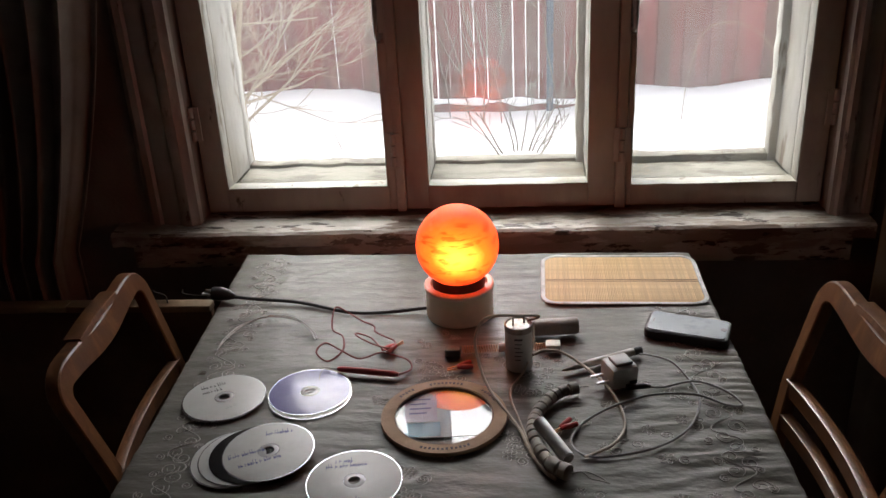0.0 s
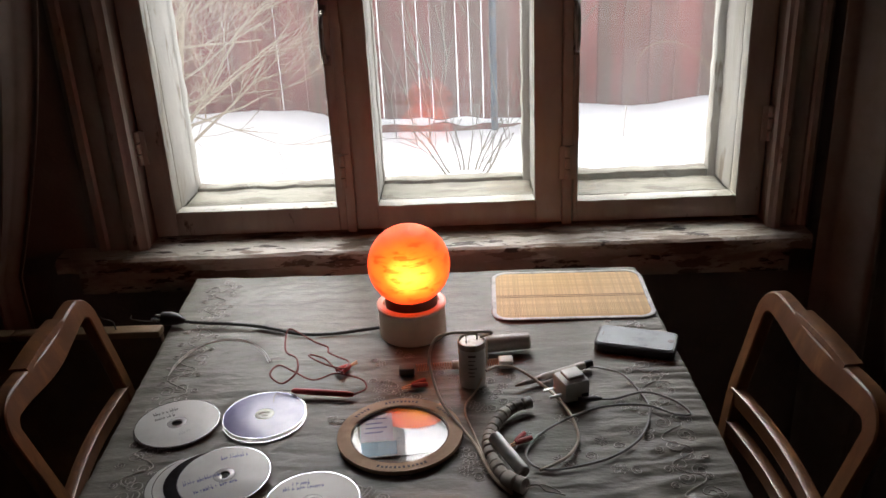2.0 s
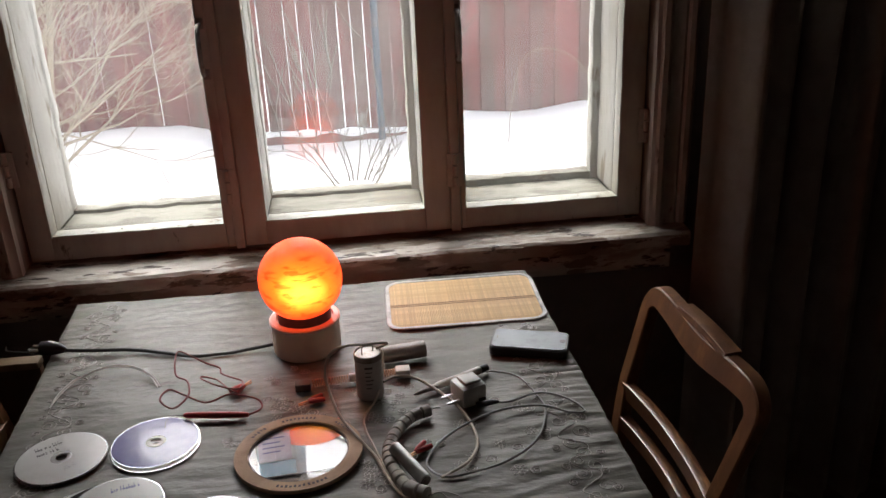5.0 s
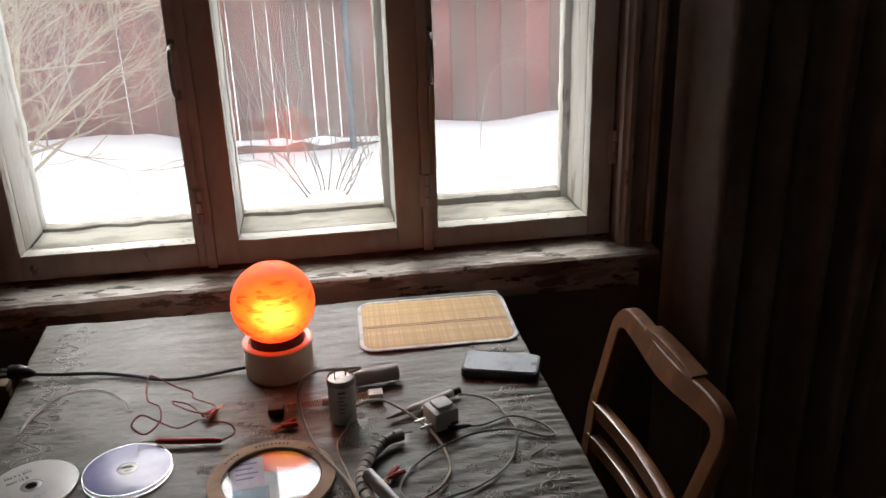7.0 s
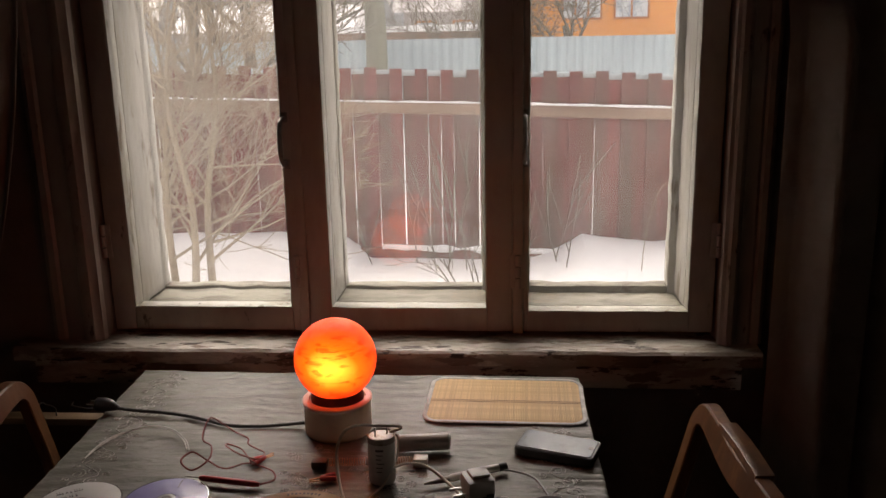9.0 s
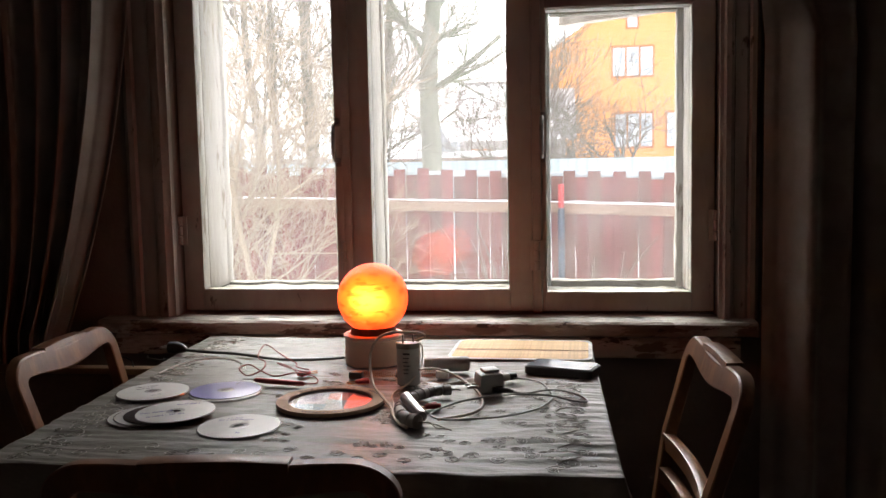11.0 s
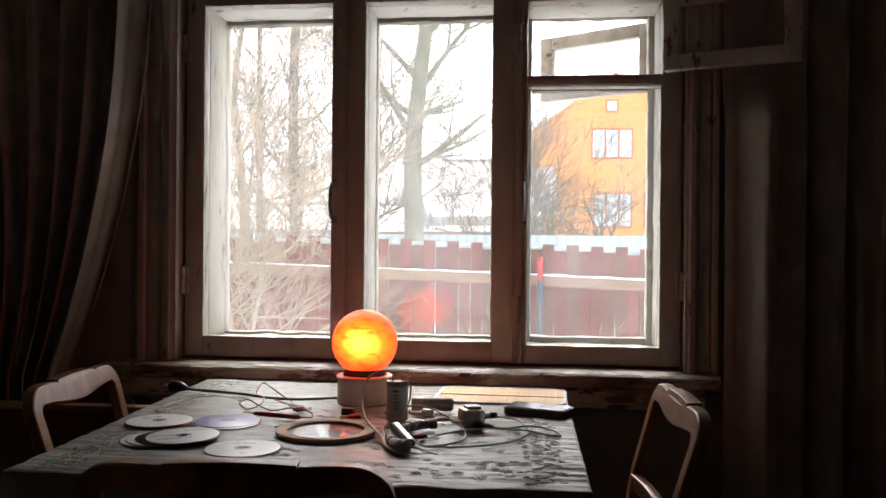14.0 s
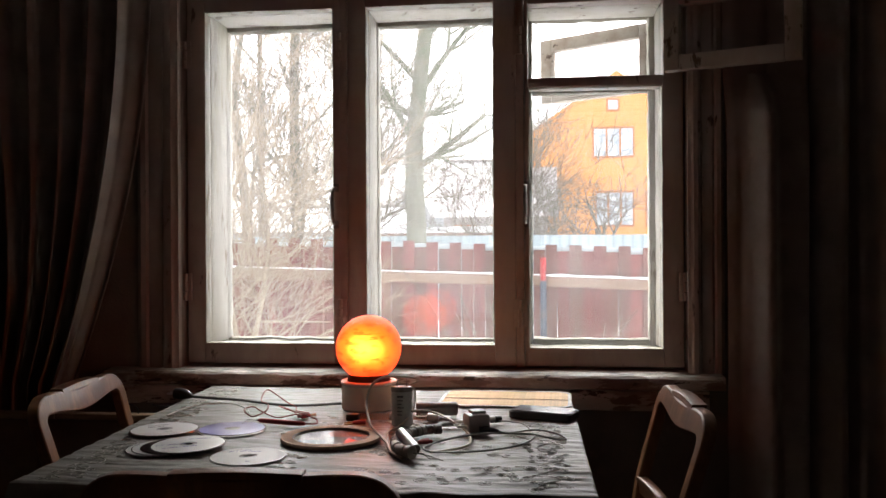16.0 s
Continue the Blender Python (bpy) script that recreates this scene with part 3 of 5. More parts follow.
for k in range(20):
    u = 0.14 + 0.72 * k / 19
    p = on_table(u, 0.93 + 0.012 * (-1) ** k)
    curl(p.x, p.y, 0.012, rnd.uniform(0, 6), (-1) ** k)
for k in range(56):
    u, v = rnd.uniform(0.36, 0.88), rnd.uniform(0.48, 0.90)
    p = on_table(u, v)
    flower(p.x, p.y, rnd.uniform(0.008, 0.013), rnd.uniform(0, 1))
    curl(p.x + 0.018, p.y - 0.008, 0.009, rnd.uniform(0, 6), 1)
for k in range(10):
    p = on_table(rnd.uniform(0.42, 0.75), rnd.uniform(0.38, 0.5))
    flower(p.x, p.y, 0.009, rnd.uniform(0, 1))
    curl(p.x - 0.015, p.y + 0.01, 0.008, rnd.uniform(0, 6), -1)
part("embroidery", stitches, M_STITCH, cloth, "raised silky scroll embroidery", kind="stuff")

# ---- chairs ----
chair = thing("dining_chair", (0, 0, 0), "varnished brown wooden chair with a looped back", "chair", group="chairs round the table")
LEAN = 0.26
TAPER = 0.86


def half_back(h):
    """Half the width of the back, narrower towards the seat."""
    return 0.158 * (TAPER + (1 - TAPER) * min(1.0, (h - 0.45) / 0.313))



def back_point(x, h, d=0.0):
    """A point of the leaning back: h above the floor, d behind the face."""
    return Vector((x * 1.15, 0.035 - (h - 0.50) * LEAN * 0.6 - max(0, h - 0.62) * LEAN * 0.5 - d, h))


def flat_sweep(bm, keys, face, thick):
    """A flat bar along keys (x, height, half width of its face)."""
    rings = []
    for i, (x, h, w) in enumerate(keys):
        a, b = keys[max(0, i - 1)], keys[min(len(keys) - 1, i + 1)]
        t = Vector((b[0] - a[0], b[1] - a[1])).normalized()
        nrm = Vector((-t.y, t.x))
        ring = []
        for s, d in ((-1, 0.10), (-0.86, 0), (0.86, 0), (1, 0.10), (1, 0.90), (0.86, 1), (-0.86, 1), (-1, 0.90)):
            ring.append(bm.verts.new(back_point(x + nrm.x * w * s, h + nrm.y * w * s, d * thick)))
        rings.append(ring)
    for p, q in zip(rings, rings[1:]):
        for k in range(8):
            j = (k + 1) % 8
            bm.faces.new((p[k], p[j], q[j], q[k]))
    bm.faces.new(rings[0][::-1])
    bm.faces.new(rings[-1])
    return bm


def loop_keys():
    keys = []
    for k in range(13):
        h = 0.45 + 0.313 * k / 12
        keys.append((-half_back(h), h, 0.0135))
    for k in range(1, 9):
        a = math.pi - k / 8 * math.pi / 2
        keys.append((-0.126 + 0.032 * math.cos(a), 0.763 + 0.030 * math.sin(a), 0.0135 + 0.004 * k / 8))
    for k in range(1, 16):
        x = -0.126 + 0.252 * k / 16
        keys.append((x, 0.793 - 0.010 * math.cos(x / 0.126 * math.pi / 2) ** 2, 0.0175 + 0.003 * math.cos(x / 0.126 * math.pi / 2)))
    right = [(-x, h, w) for x, h, w in keys[:21]][::-1]
    return keys + right


part("back_frame", flat_sweep(B(), loop_keys(), 0, 0.022), M_WOOD, chair)
bm = B()
flat_sweep(bm, [(x / 100, 0.8070 + 0.003 * math.cos(x / 7.2 * math.pi / 2), 0.0055) for x in range(-7, 8)], 0, 0.026)
part("crest", bm, M_WOOD, chair)
for h0, ht in ((0.612, 0.0155), (0.552, 0.0145)):
    bm = B()
    rings = []
    for k in range(17):
        half = half_back(h0) - 0.004
        x = -half + 2 * half * k / 16
        bow = 0.013 * (1 - (x / half) ** 2)
        c = back_point(x, h0, 0.011 + bow)
        ring = [bm.verts.new(c + Vector((0, dy, dz))) for dy, dz in ((0.009, -ht), (0.010, ht * 0.9), (0.006, ht), (-0.006, ht), (-0.009, ht * 0.9), (-0.009, -ht))]
        rings.append(ring)
    for p, q in zip(rings, rings[1:]):
        for k in range(6):
            bm.faces.new((p[k], p[(k + 1) % 6], q[(k + 1) % 6], q[k]))
    part("back_rail", bm, M_WOOD, chair)
part("seat_frame", box(B(), -0.185, 0.185, 0.03, 0.40, 0.405, 0.448, 0.006), M_WOOD, chair)
part("seat", box(B(), -0.165, 0.165, 0.06, 0.385, 0.446, 0.475, 0.012), M_SEAT, chair, "worn dark seat pad")
for sx in (-1, 1):
    part("leg", sweep(B(), [(sx * 0.168, 0.38, 0), (sx * 0.165, 0.375, 0.41)], [0.013, 0.019], 10), M_WOOD, chair)
    part("leg", sweep(B(), [(sx * 0.162, -0.015, 0), (sx * 0.148, 0.03, 0.22), (sx * 0.134, 0.040, 0.46)], [0.014, 0.018, 0.017], 10), M_WOOD, chair)
east = copy_thing(chair, pose(0.653, -0.560, 0, 0, 0, 93))
tagged(east, "varnished brown wooden chair beside the phone end of the table")
front_chair = copy_thing(chair, pose(0.073, -1.088, 0, 0, 0, 5))
tagged(front_chair, "dark varnished wooden chair with its back to the room")
chair.matrix_basis = pose(-0.448, -0.492, 0, 0, 0, -84.5)

# ---- the lamp ----
def glow_stone():
    m = bpy.data.materials.new("glowing_onyx")
    m.use_nodes = True
    n, l = m.node_tree.nodes, m.node_tree.links
    b = n["Principled BSDF"]
    b.inputs["Base Color"].default_value = (0.75, 0.22, 0.07, 1)
    b.inputs["Roughness"].default_value = 0.5
    b.inputs["Specular IOR Level"].default_value = 0.25
    tc = n.new("ShaderNodeTexCoord")
    mp = n.new("ShaderNodeMapping")
    mp.inputs["Rotation"].default_value = (0, radians(9), 0)
    mp.inputs["Scale"].default_value = (20, 24, 90)
    l.new(tc.outputs["Object"], mp.inputs["Vector"])
    veins = n.new("ShaderNodeTexNoise")
    veins.inputs["Scale"].default_value, veins.inputs["Detail"].default_value, veins.inputs["Distortion"].default_value = 1.6, 7, 0.6
    l.new(mp.outputs["Vector"], veins.inputs["Vector"])
    cloud = n.new("ShaderNodeTexNoise")
    cloud.inputs["Scale"].default_value, cloud.inputs["Detail"].default_value = 14, 5
    l.new(tc.outputs["Object"], cloud.inputs["Vector"])
    # warm core where the bulb sits, seen through the thinner side of the stone
    sub = n.new("ShaderNodeVectorMath")
    sub.operation = "SUBTRACT"
    sub.inputs[1].default_value = (0.006, -0.060, 0.006)
    l.new(tc.outputs["Object"], sub.inputs[0])
    sc = n.new("ShaderNodeVectorMath")
    sc.operation = "MULTIPLY"
    sc.inputs[1].default_value = (17, 8, 22)
    l.new(sub.outputs[0], sc.inputs[0])
    ln = n.new("ShaderNodeVectorMath")
    ln.operation = "LENGTH"
    l.new(sc.outputs[0], ln.inputs[0])
    add = n.new("ShaderNodeMath")
    add.operation = "MULTIPLY_ADD"
    l.new(cloud.outputs["Fac"], add.inputs[0])
    add.inputs[1].default_value = 0.7
    l.new(ln.outputs["Value"], add.inputs[2])
    core = n.new("ShaderNodeMapRange")
    core.inputs["From Min"].default_value, core.inputs["From Max"].default_value = 1.55, 0.55
    l.new(add.outputs[0], core.inputs["Value"])
    ramp = n.new("ShaderNodeValToRGB")
    e = ramp.color_ramp.elements
    e[0].position, e[0].color = 0.0, (1.0, 0.047, 0.008, 1)
    e[1].position, e[1].color = 1.0, (1.0, 0.36, 0.03, 1)
    mid = e.new(0.45)
    mid.color = (1.0, 0.105, 0.007, 1)
    l.new(core.outputs["Result"], ramp.inputs["Fac"])
    vr = n.new("ShaderNodeMapRange")
    vr.inputs["From Min"].default_value, vr.inputs["From Max"].default_value = 0.37, 0.47
    vr.inputs["To Min"].default_value, vr.inputs["To Max"].default_value = 0.46, 1.0
    l.new(veins.outputs["Fac"], vr.inputs["Value"])
    mul = n.new("ShaderNodeMix")
    mul.data_type, mul.blend_type = "RGBA", "MULTIPLY"
    mul.inputs["Factor"].default_value = 1
    l.new(ramp.outputs["Color"], mul.inputs["A"])
    l.new(vr.outputs["Result"], mul.inputs["B"])
    l.new(mul.outputs["Result"], b.inputs["Emission Color"])
    st = n.new("ShaderNodeMapRange")
    st.inputs["To Min"].default_value, st.inputs["To Max"].default_value = GLOW * 0.7, GLOW * 1.5
    l.new(core.outputs["Result"], st.inputs["Value"])
    l.new(st.outputs["Result"], b.inputs["Emission Strength"])
    return m


GLOW = 1.02
M_CERAMIC = material("cream_ceramic", (0.80, 0.64, 0.50), 0.35, spots=[((0.72, 0.57, 0.44), 20, 0.55, 0.1)], bump=0.0002, bump_scale=90)
M_COLLAR = material("dark_turned_wood", (0.05, 0.028, 0.02), 0.4, spots=[((0.09, 0.05, 0.03), 40, 0.55, 0.1)])
LX, LY = 0.085, -0.388
lamp = thing("table_lamp", (LX, LY, TOP), "round orange stone lamp glowing on a cream base", "lamp")
part("base", lathe(B(), [(0.0, TOP + 0.001), (0.054, TOP + 0.001), (0.056, TOP + 0.004), (0.0555, TOP + 0.051), (0.058, TOP + 0.054), (0.058, TOP + 0.058), (0.055, TOP + 0.060), (0.047, TOP + 0.060), (0.046, TOP + 0.054), (0, TOP + 0.054)], LX, LY, 64), M_CERAMIC, lamp, "cream ceramic base with a rim")
part("collar", lathe(B(), [(0.0, TOP + 0.054), (0.043, TOP + 0.054), (0.044, TOP + 0.062), (0.040, TOP + 0.074), (0, TOP + 0.074)], LX, LY, 48), M_COLLAR, lamp, "dark turned collar")
bm = B()
bmesh.ops.create_uvsphere(bm, u_segments=64, v_segments=40, radius=0.0675)
ball = new("globe", mesh_of(bm, "globe", glow_stone(), True))
ball.parent = lamp
ball.matrix_parent_inverse = lamp.matrix_basis.inverted()
ball.location = (LX, LY, 0.8765)
tagged(ball, "veined orange stone globe lit from inside")

# ---- things on the table ----
T = TOP + 0.0025
M_DISC = material("printed_white_disc", (0.52, 0.52, 0.50), 0.42, spots=[((0.46, 0.46, 0.44), 18, 0.55, 0.1)], coat=0.1)
M_VIOLET = material("violet_printed_disc", (0.20, 0.19, 0.42), 0.30, spots=[((0.26, 0.25, 0.48), 14, 0.56, 0.08)], coat=0.25)
M_FOIL = material("silver_disc_foil", (0.55, 0.56, 0.58), 0.25, 0.9, spots=[((0.50, 0.52, 0.58), 12, 0.5, 0.1)])
M_BLACKDISC = material("black_disc", (0.02, 0.02, 0.025), 0.2, coat=0.5)
M_CLEAR = material("clear_disc_hub", (0.48, 0.48, 0.48), 0.15)
M_INK = material("blue_marker_ink", (0.10, 0.10, 0.25), 0.6)
M_DARKINK = material("dark_marker_ink", (0.07, 0.065, 0.07), 0.6)


def disc(x, y, z, face, label, tilt=(0, 0), lines=(), hub=True):
    d = thing("compact_disc", (x, y, z), label, "disc", group="discs on the table")
    m = Matrix.Translation((x, y, z)) @ Euler((radians(tilt[0]), radians(tilt[1]), 0)).to_matrix().to_4x4()

    def ring(r0, r1, h0, h1, n=72):
        bm = B()
        rings = []
        for r, h in ((r0, h0), (r1 - 0.0003, h0), (r1, (h0 + h1) / 2), (r1 - 0.0003, h1), (r0, h1)):
            rings.append([bm.verts.new((r * math.cos(2 * math.pi * k / n), r * math.sin(2 * math.pi * k / n), h)) for k in range(n)])
        for a, b in zip(rings, rings[1:] + rings[:1]):
            for k in range(n):
                bm.faces.new((a[k], a[(k + 1) % n], b[(k + 1) % n], b[k]))
        bmesh.ops.transform(bm, verts=bm.verts, matrix=m)
        return bm
    part("plate", ring(0.0075, 0.060, 0, 0.0012), M_FOIL if face is not M_BLACKDISC else face, d)
    part("printed_face", ring(0.0140, 0.0585, 0.0013, 0.00145), face, d)
    if hub:
        part("hub", ring(0.0076, 0.0136, 0.0012, 0.00150, 40), M_CLEAR, d, "clear plastic hub")
    for k, (lx, ly, ln, ang, ink) in enumerate(lines):
        bm = B()
        r = random.Random(k + int(abs(x) * 1e4))
        u = 0.0
        while u < ln:
            w = r.uniform(0.0018, 0.0030)
            top = r.choice((0.0014, 0.0016, 0.0030))
            box(bm, u, u + 0.0007, -0.0016, top * 1.3, 0.00152, 0.0016)
            box(bm, u + 0.0007, u + w, r.uniform(-0.0014, 0.0004), r.uniform(0.0005, 0.0013), 0.00152, 0.0016)
            u += w + r.choice((0.0006, 0.0008, 0.0030))
        bmesh.ops.transform(bm, verts=bm.verts, matrix=m @ Matrix.Translation((lx, ly, 0)) @ Matrix.Rotation(radians(ang), 4, "Z") @ Matrix.Diagonal((1, 1.9, 1, 1)))
        part("handwriting", bm, ink, d, "unreadable marker writing", smooth=False)
    return d


disc(-0.2415, -0.646, T, M_FOIL, "silver disc under the labelled white one")
disc(-0.241, -0.645, T + 0.0015, M_DISC, "white disc with dark handwriting lying on others", lines=((-0.040, 0.018, 0.034, 28, M_DARKINK), (-0.034, 0.006, 0.026, 28, M_DARKINK), (0.012, -0.030, 0.016, 40, M_CLEAR)))
disc(-0.1165, -0.638, T, M_DISC, "pale disc half hidden under the violet disc")
disc(-0.1185, -0.630, T + 0.0015, M_VIOLET, "glossy violet disc reflecting the window")
disc(-0.181, -0.782, T, M_DISC, "white disc at the bottom of a slid pile")
disc(-0.171, -0.780, T + 0.0015, M_DISC, "white disc in a slid pile")
disc(-0.157, -0.777, T + 0.0030, M_BLACKDISC, "black disc in a slid pile")
disc(-0.141, -0.773, T + 0.0050, M_DISC, "white disc with blue handwriting on top of the pile", (1.0, -0.8),
     ((-0.048, -0.018, 0.048, 25, M_INK), (-0.030, -0.034, 0.052, 25, M_INK), (-0.012, 0.033, 0.034, 14, M_INK)))
disc(-0.020, -0.824, T, M_DISC, "white disc with a pale rim and blue handwriting", lines=((-0.030, 0.034, 0.020, 8, M_INK), (-0.040, 0.022, 0.052, 10, M_INK), (0.008, -0.036, 0.006, 10, M_INK)))

# cardboard ring with a glass inset, lying over a printed card
M_CARD = material("brown_cardboard", (0.42, 0.29, 0.19), 0.8, spots=[((0.33, 0.22, 0.14), 25, 0.55, 0.1)], bump=0.0004, bump_scale=200)
M_RED_INK = material("red_print", (0.70, 0.14, 0.10), 0.3)
M_BLUE_INK = material("blue_print", (0.08, 0.24, 0.36), 0.3)
M_LILAC = material("lilac_print", (0.34, 0.31, 0.42), 0.3, spots=[((0.42, 0.40, 0.52), 30, 0.55, 0.1)])
M_PALE_BLUE = material("pale_blue_print", (0.28, 0.37, 0.44), 0.6, spots=[((0.42, 0.47, 0.50), 20, 0.5, 0.1)])
RX, RY = 0.081, -0.692


def loop_band(r0, r1, z0, z1, n=80, cx=0.0, cy=0.0):
    bm = B()
    rings = []
    for r, h in ((r0, z0), (r1, z0), (r1, z1), (r0, z1)):
        rings.append([bm.verts.new((cx + r * math.cos(2 * math.pi * k / n), cy + r * math.sin(2 * math.pi * k / n), h)) for k in range(n)])
    for a, b in zip(rings, rings[1:] + rings[:1]):
        for k in range(n):
            bm.faces.new((a[k], a[(k + 1) % n], b[(k + 1) % n], b[k]))
    return bm


card = thing("printed_card", (0.085, -0.675, T), "glossy printed card in red, lilac and blue", "card")
mc = Matrix.Translation((0.084, -0.677, T)) @ Matrix.Rotation(radians(6), 4, "Z")
part("sheet", box(B(), -0.060, 0.060, -0.057, 0.057, 0, 0.0008, 0, mc), M_PALE_BLUE, card, smooth=False)
part("red_field", lathe(B(), [(0.0, 0.0009), (0.042, 0.0009), (0.042, 0.0011), (0, 0.0011)], 0.018, 0.030, 40, mc @ Matrix.Diagonal((1, 0.62, 1, 1)) @ Matrix.Translation((0, 0.014, 0))), M_RED_INK, card, "red printed field")
part("red_field", box(B(), 0.0, 0.060, 0.046, 0.057, 0.0009, 0.00125, 0, mc), M_RED_INK, card, "red printed field", smooth=False)
part("lilac_field", box(B(), -0.058, -0.014, -0.022, 0.050, 0.0013, 0.0015, 0, mc), M_LILAC, card, "lilac text field", smooth=False)
part("blue_field", box(B(), -0.058, -0.010, -0.055, -0.024, 0.0013, 0.0015, 0, mc), M_BLUE_INK, card, "blue printed field", smooth=False)
for k in range(4):
    part("print_line", box(B(), -0.052, -0.022 - 0.006 * (k % 2), 0.03 - k * 0.011, 0.033 - k * 0.011, 0.0015, 0.0017, 0, mc), M_INK, card, smooth=False)
ringthing = thing("cardboard_ring", (RX, RY, T), "brown cardboard ring with worn lettering round a glass disc", "ring")
part("band", loop_band(0.0675, 0.0855, T + 0.0012, T + 0.0072, 80, RX, RY), M_CARD, ringthing)
part("inner_edge", loop_band(0.0655, 0.0673, T + 0.0012, T + 0.0060, 80, RX, RY), M_COLLAR, ringthing)
M_LENS = dusty_glass("clean_lens_glass", 0.01)
pane = part("glass", lathe(B(), [(0.0, T + 0.0030), (0.0654, T + 0.0030), (0.0654, T + 0.0045), (0.0, T + 0.0045)], RX, RY, 64), M_LENS, ringthing, "clear glass disc")
pane.visible_shadow = False
for a0, n in ((252, 7), (282, 5), (28, 6), (75, 9), (130, 5)):
    for k in range(n):
        a = radians(a0 + k * 4.2)
        m = Matrix.Translation((RX + 0.0765 * math.cos(a), RY + 0.0765 * math.sin(a), T + 0.0072)) @ Matrix.Rotation(a + math.pi / 2, 4, "Z")
        part("letter_mark", box(B(), -0.0017, 0.0015, -0.0022, 0.0025 - 0.001 * (k % 2), 0, 0.00025, 0, m), M_DARKINK, ringthing, smooth=False)

# straw place mat
M_STRAW = material("woven_straw", (0.62, 0.41, 0.19), 0.6, spots=[((0.50, 0.31, 0.13), 40, 0.52, 0.12)], bump=0.0004, bump_scale=300, vary=0.16)
M_BIND = material("grey_cloth_binding", (0.64, 0.63, 0.60), 0.75, spots=[((0.40, 0.39, 0.37), 40, 0.55, 0.1)], bump=0.0003, bump_scale=500)
placemat = thing("place_mat", (0.363, -0.268, T), "straw place mat with a pale cloth binding", "place mat")


def round_rect(hx, hy, r, n=8):
    out = []
    for cx, cy, a0 in ((hx - r, hy - r, 0), (-hx + r, hy - r, 90), (-hx + r, -hy + r, 180), (hx - r, -hy + r, 270)):
        for k in range(n + 1):
            a = radians(a0 + 90 * k / n)
            out.append((cx + r * math.cos(a), cy + r * math.sin(a)))
    return out


mm = Matrix.Translation((0.3635, -0.2685, T)) @ Matrix.Rotation(radians(-1.5), 4, "Z")
HX, HY = 0.141, 0.0985
bm = B()
loop = round_rect(HX - 0.004, HY - 0.004, 0.026)
pts = [(x, y, 0.0016) for x, y in loop] + [(loop[0][0], loop[0][1], 0.0016)]
sweep(bm, pts, 0.0042, 8)
for v in bm.verts:
    v.co.z = 0.0016 + (v.co.z - 0.0016) * 0.45
bmesh.ops.transform(bm, verts=bm.verts, matrix=mm)
part("binding", bm, M_BIND, placemat, "pale cloth binding")
straw_mesh = {}
n_straw = 92
for k in range(n_straw):
    x = -HX + 0.007 + (2 * HX - 0.014) * (k + 0.5) / n_straw
    c = max(0.0, abs(x) - (HX - 0.028))
    hy = HY - 0.007 - (0.024 - math.sqrt(max(0.0, 0.024 ** 2 - c * c)) if c < 0.024 else 0.022)
    key = round(hy, 3)
    if key not in straw_mesh:
        straw_mesh[key] = mesh_of(box(B(), -0.00144, 0.00144, -hy, hy, 0.0004, 0.0021, 0.0004), "straw", M_STRAW, True)
    ob = part("straw", straw_mesh[key], None, placemat)
    ob.matrix_parent_inverse = placemat.matrix_basis.inverted()
    ob.matrix_basis = mm @ Matrix.Translation((x, 0, 0))
for yy in (-0.0125, -0.006):
    bm = B()
    pts = [(-HX + 0.008 + (2 * HX - 0.016) * k / 120, yy + 0.0012 * (k % 2), 0.0024) for k in range(121)]
    sweep(bm, pts, 0.0004, 4)
    bmesh.ops.transform(bm, verts=bm.verts, matrix=mm)
    part("stitch_line", bm, M_CARD, placemat, "brown weaving thread")

# phone
M_BLACK = material("black_plastic", (0.018, 0.018, 0.02), 0.35, bump=0.0001, bump_scale=300)
M_SCREEN = material("phone_screen_glass", (0.16, 0.18, 0.205), 0.20, coat=0.0, spec=0.26, spots=[((0.11, 0.13, 0.15), 30, 0.6, 0.1)])
mp_ = Matrix.Translation((0.4455, -0.4635, T)) @ Matrix.Rotation(radians(-19), 4, "Z")
phone = thing("phone", (0.4455, -0.4635, T), "smartphone in a thick black case", "phone")


def slab(hx, hy, r, z0, z1, m, inset=0.0015):
    bm = B()
    rings = []
    for s, z in ((inset, z0), (0, z0 + inset), (0, z1 - inset), (inset, z1)):
        rings.append([bm.verts.new((x, y, z)) for x, y in round_rect(hx - s, hy - s, r)])
    for a, b in zip(rings, rings[1:]):
        for k in range(len(a)):
            j = (k + 1) % len(a)
            bm.faces.new((a[k], a[j], b[j], b[k]))
    bm.faces.new(rings[0][::-1])
    bm.faces.new(rings[-1])
    bmesh.ops.transform(bm, verts=bm.verts, matrix=m)
    return bm


part("case", slab(0.0625, 0.0335, 0.009, 0, 0.0145, mp_), M_BLACK, phone, "black rubber case")
part("screen", slab(0.0590, 0.0300, 0.008, 0.0130, 0.0160, mp_, 0.0006), M_SCREEN, phone, "shiny dark glass screen")
part("earpiece", box(B(), -0.0535, -0.0515, -0.005, 0.005, 0.0158, 0.0163, 0, mp_), M_BLACK, phone)
part("home_button", lathe(B(), [(0.0, 0.0158), (0.0048, 0.0158), (0.0048, 0.0163), (0, 0.0163)], 0.0535, 0, 20, mp_), M_BLACK, phone)

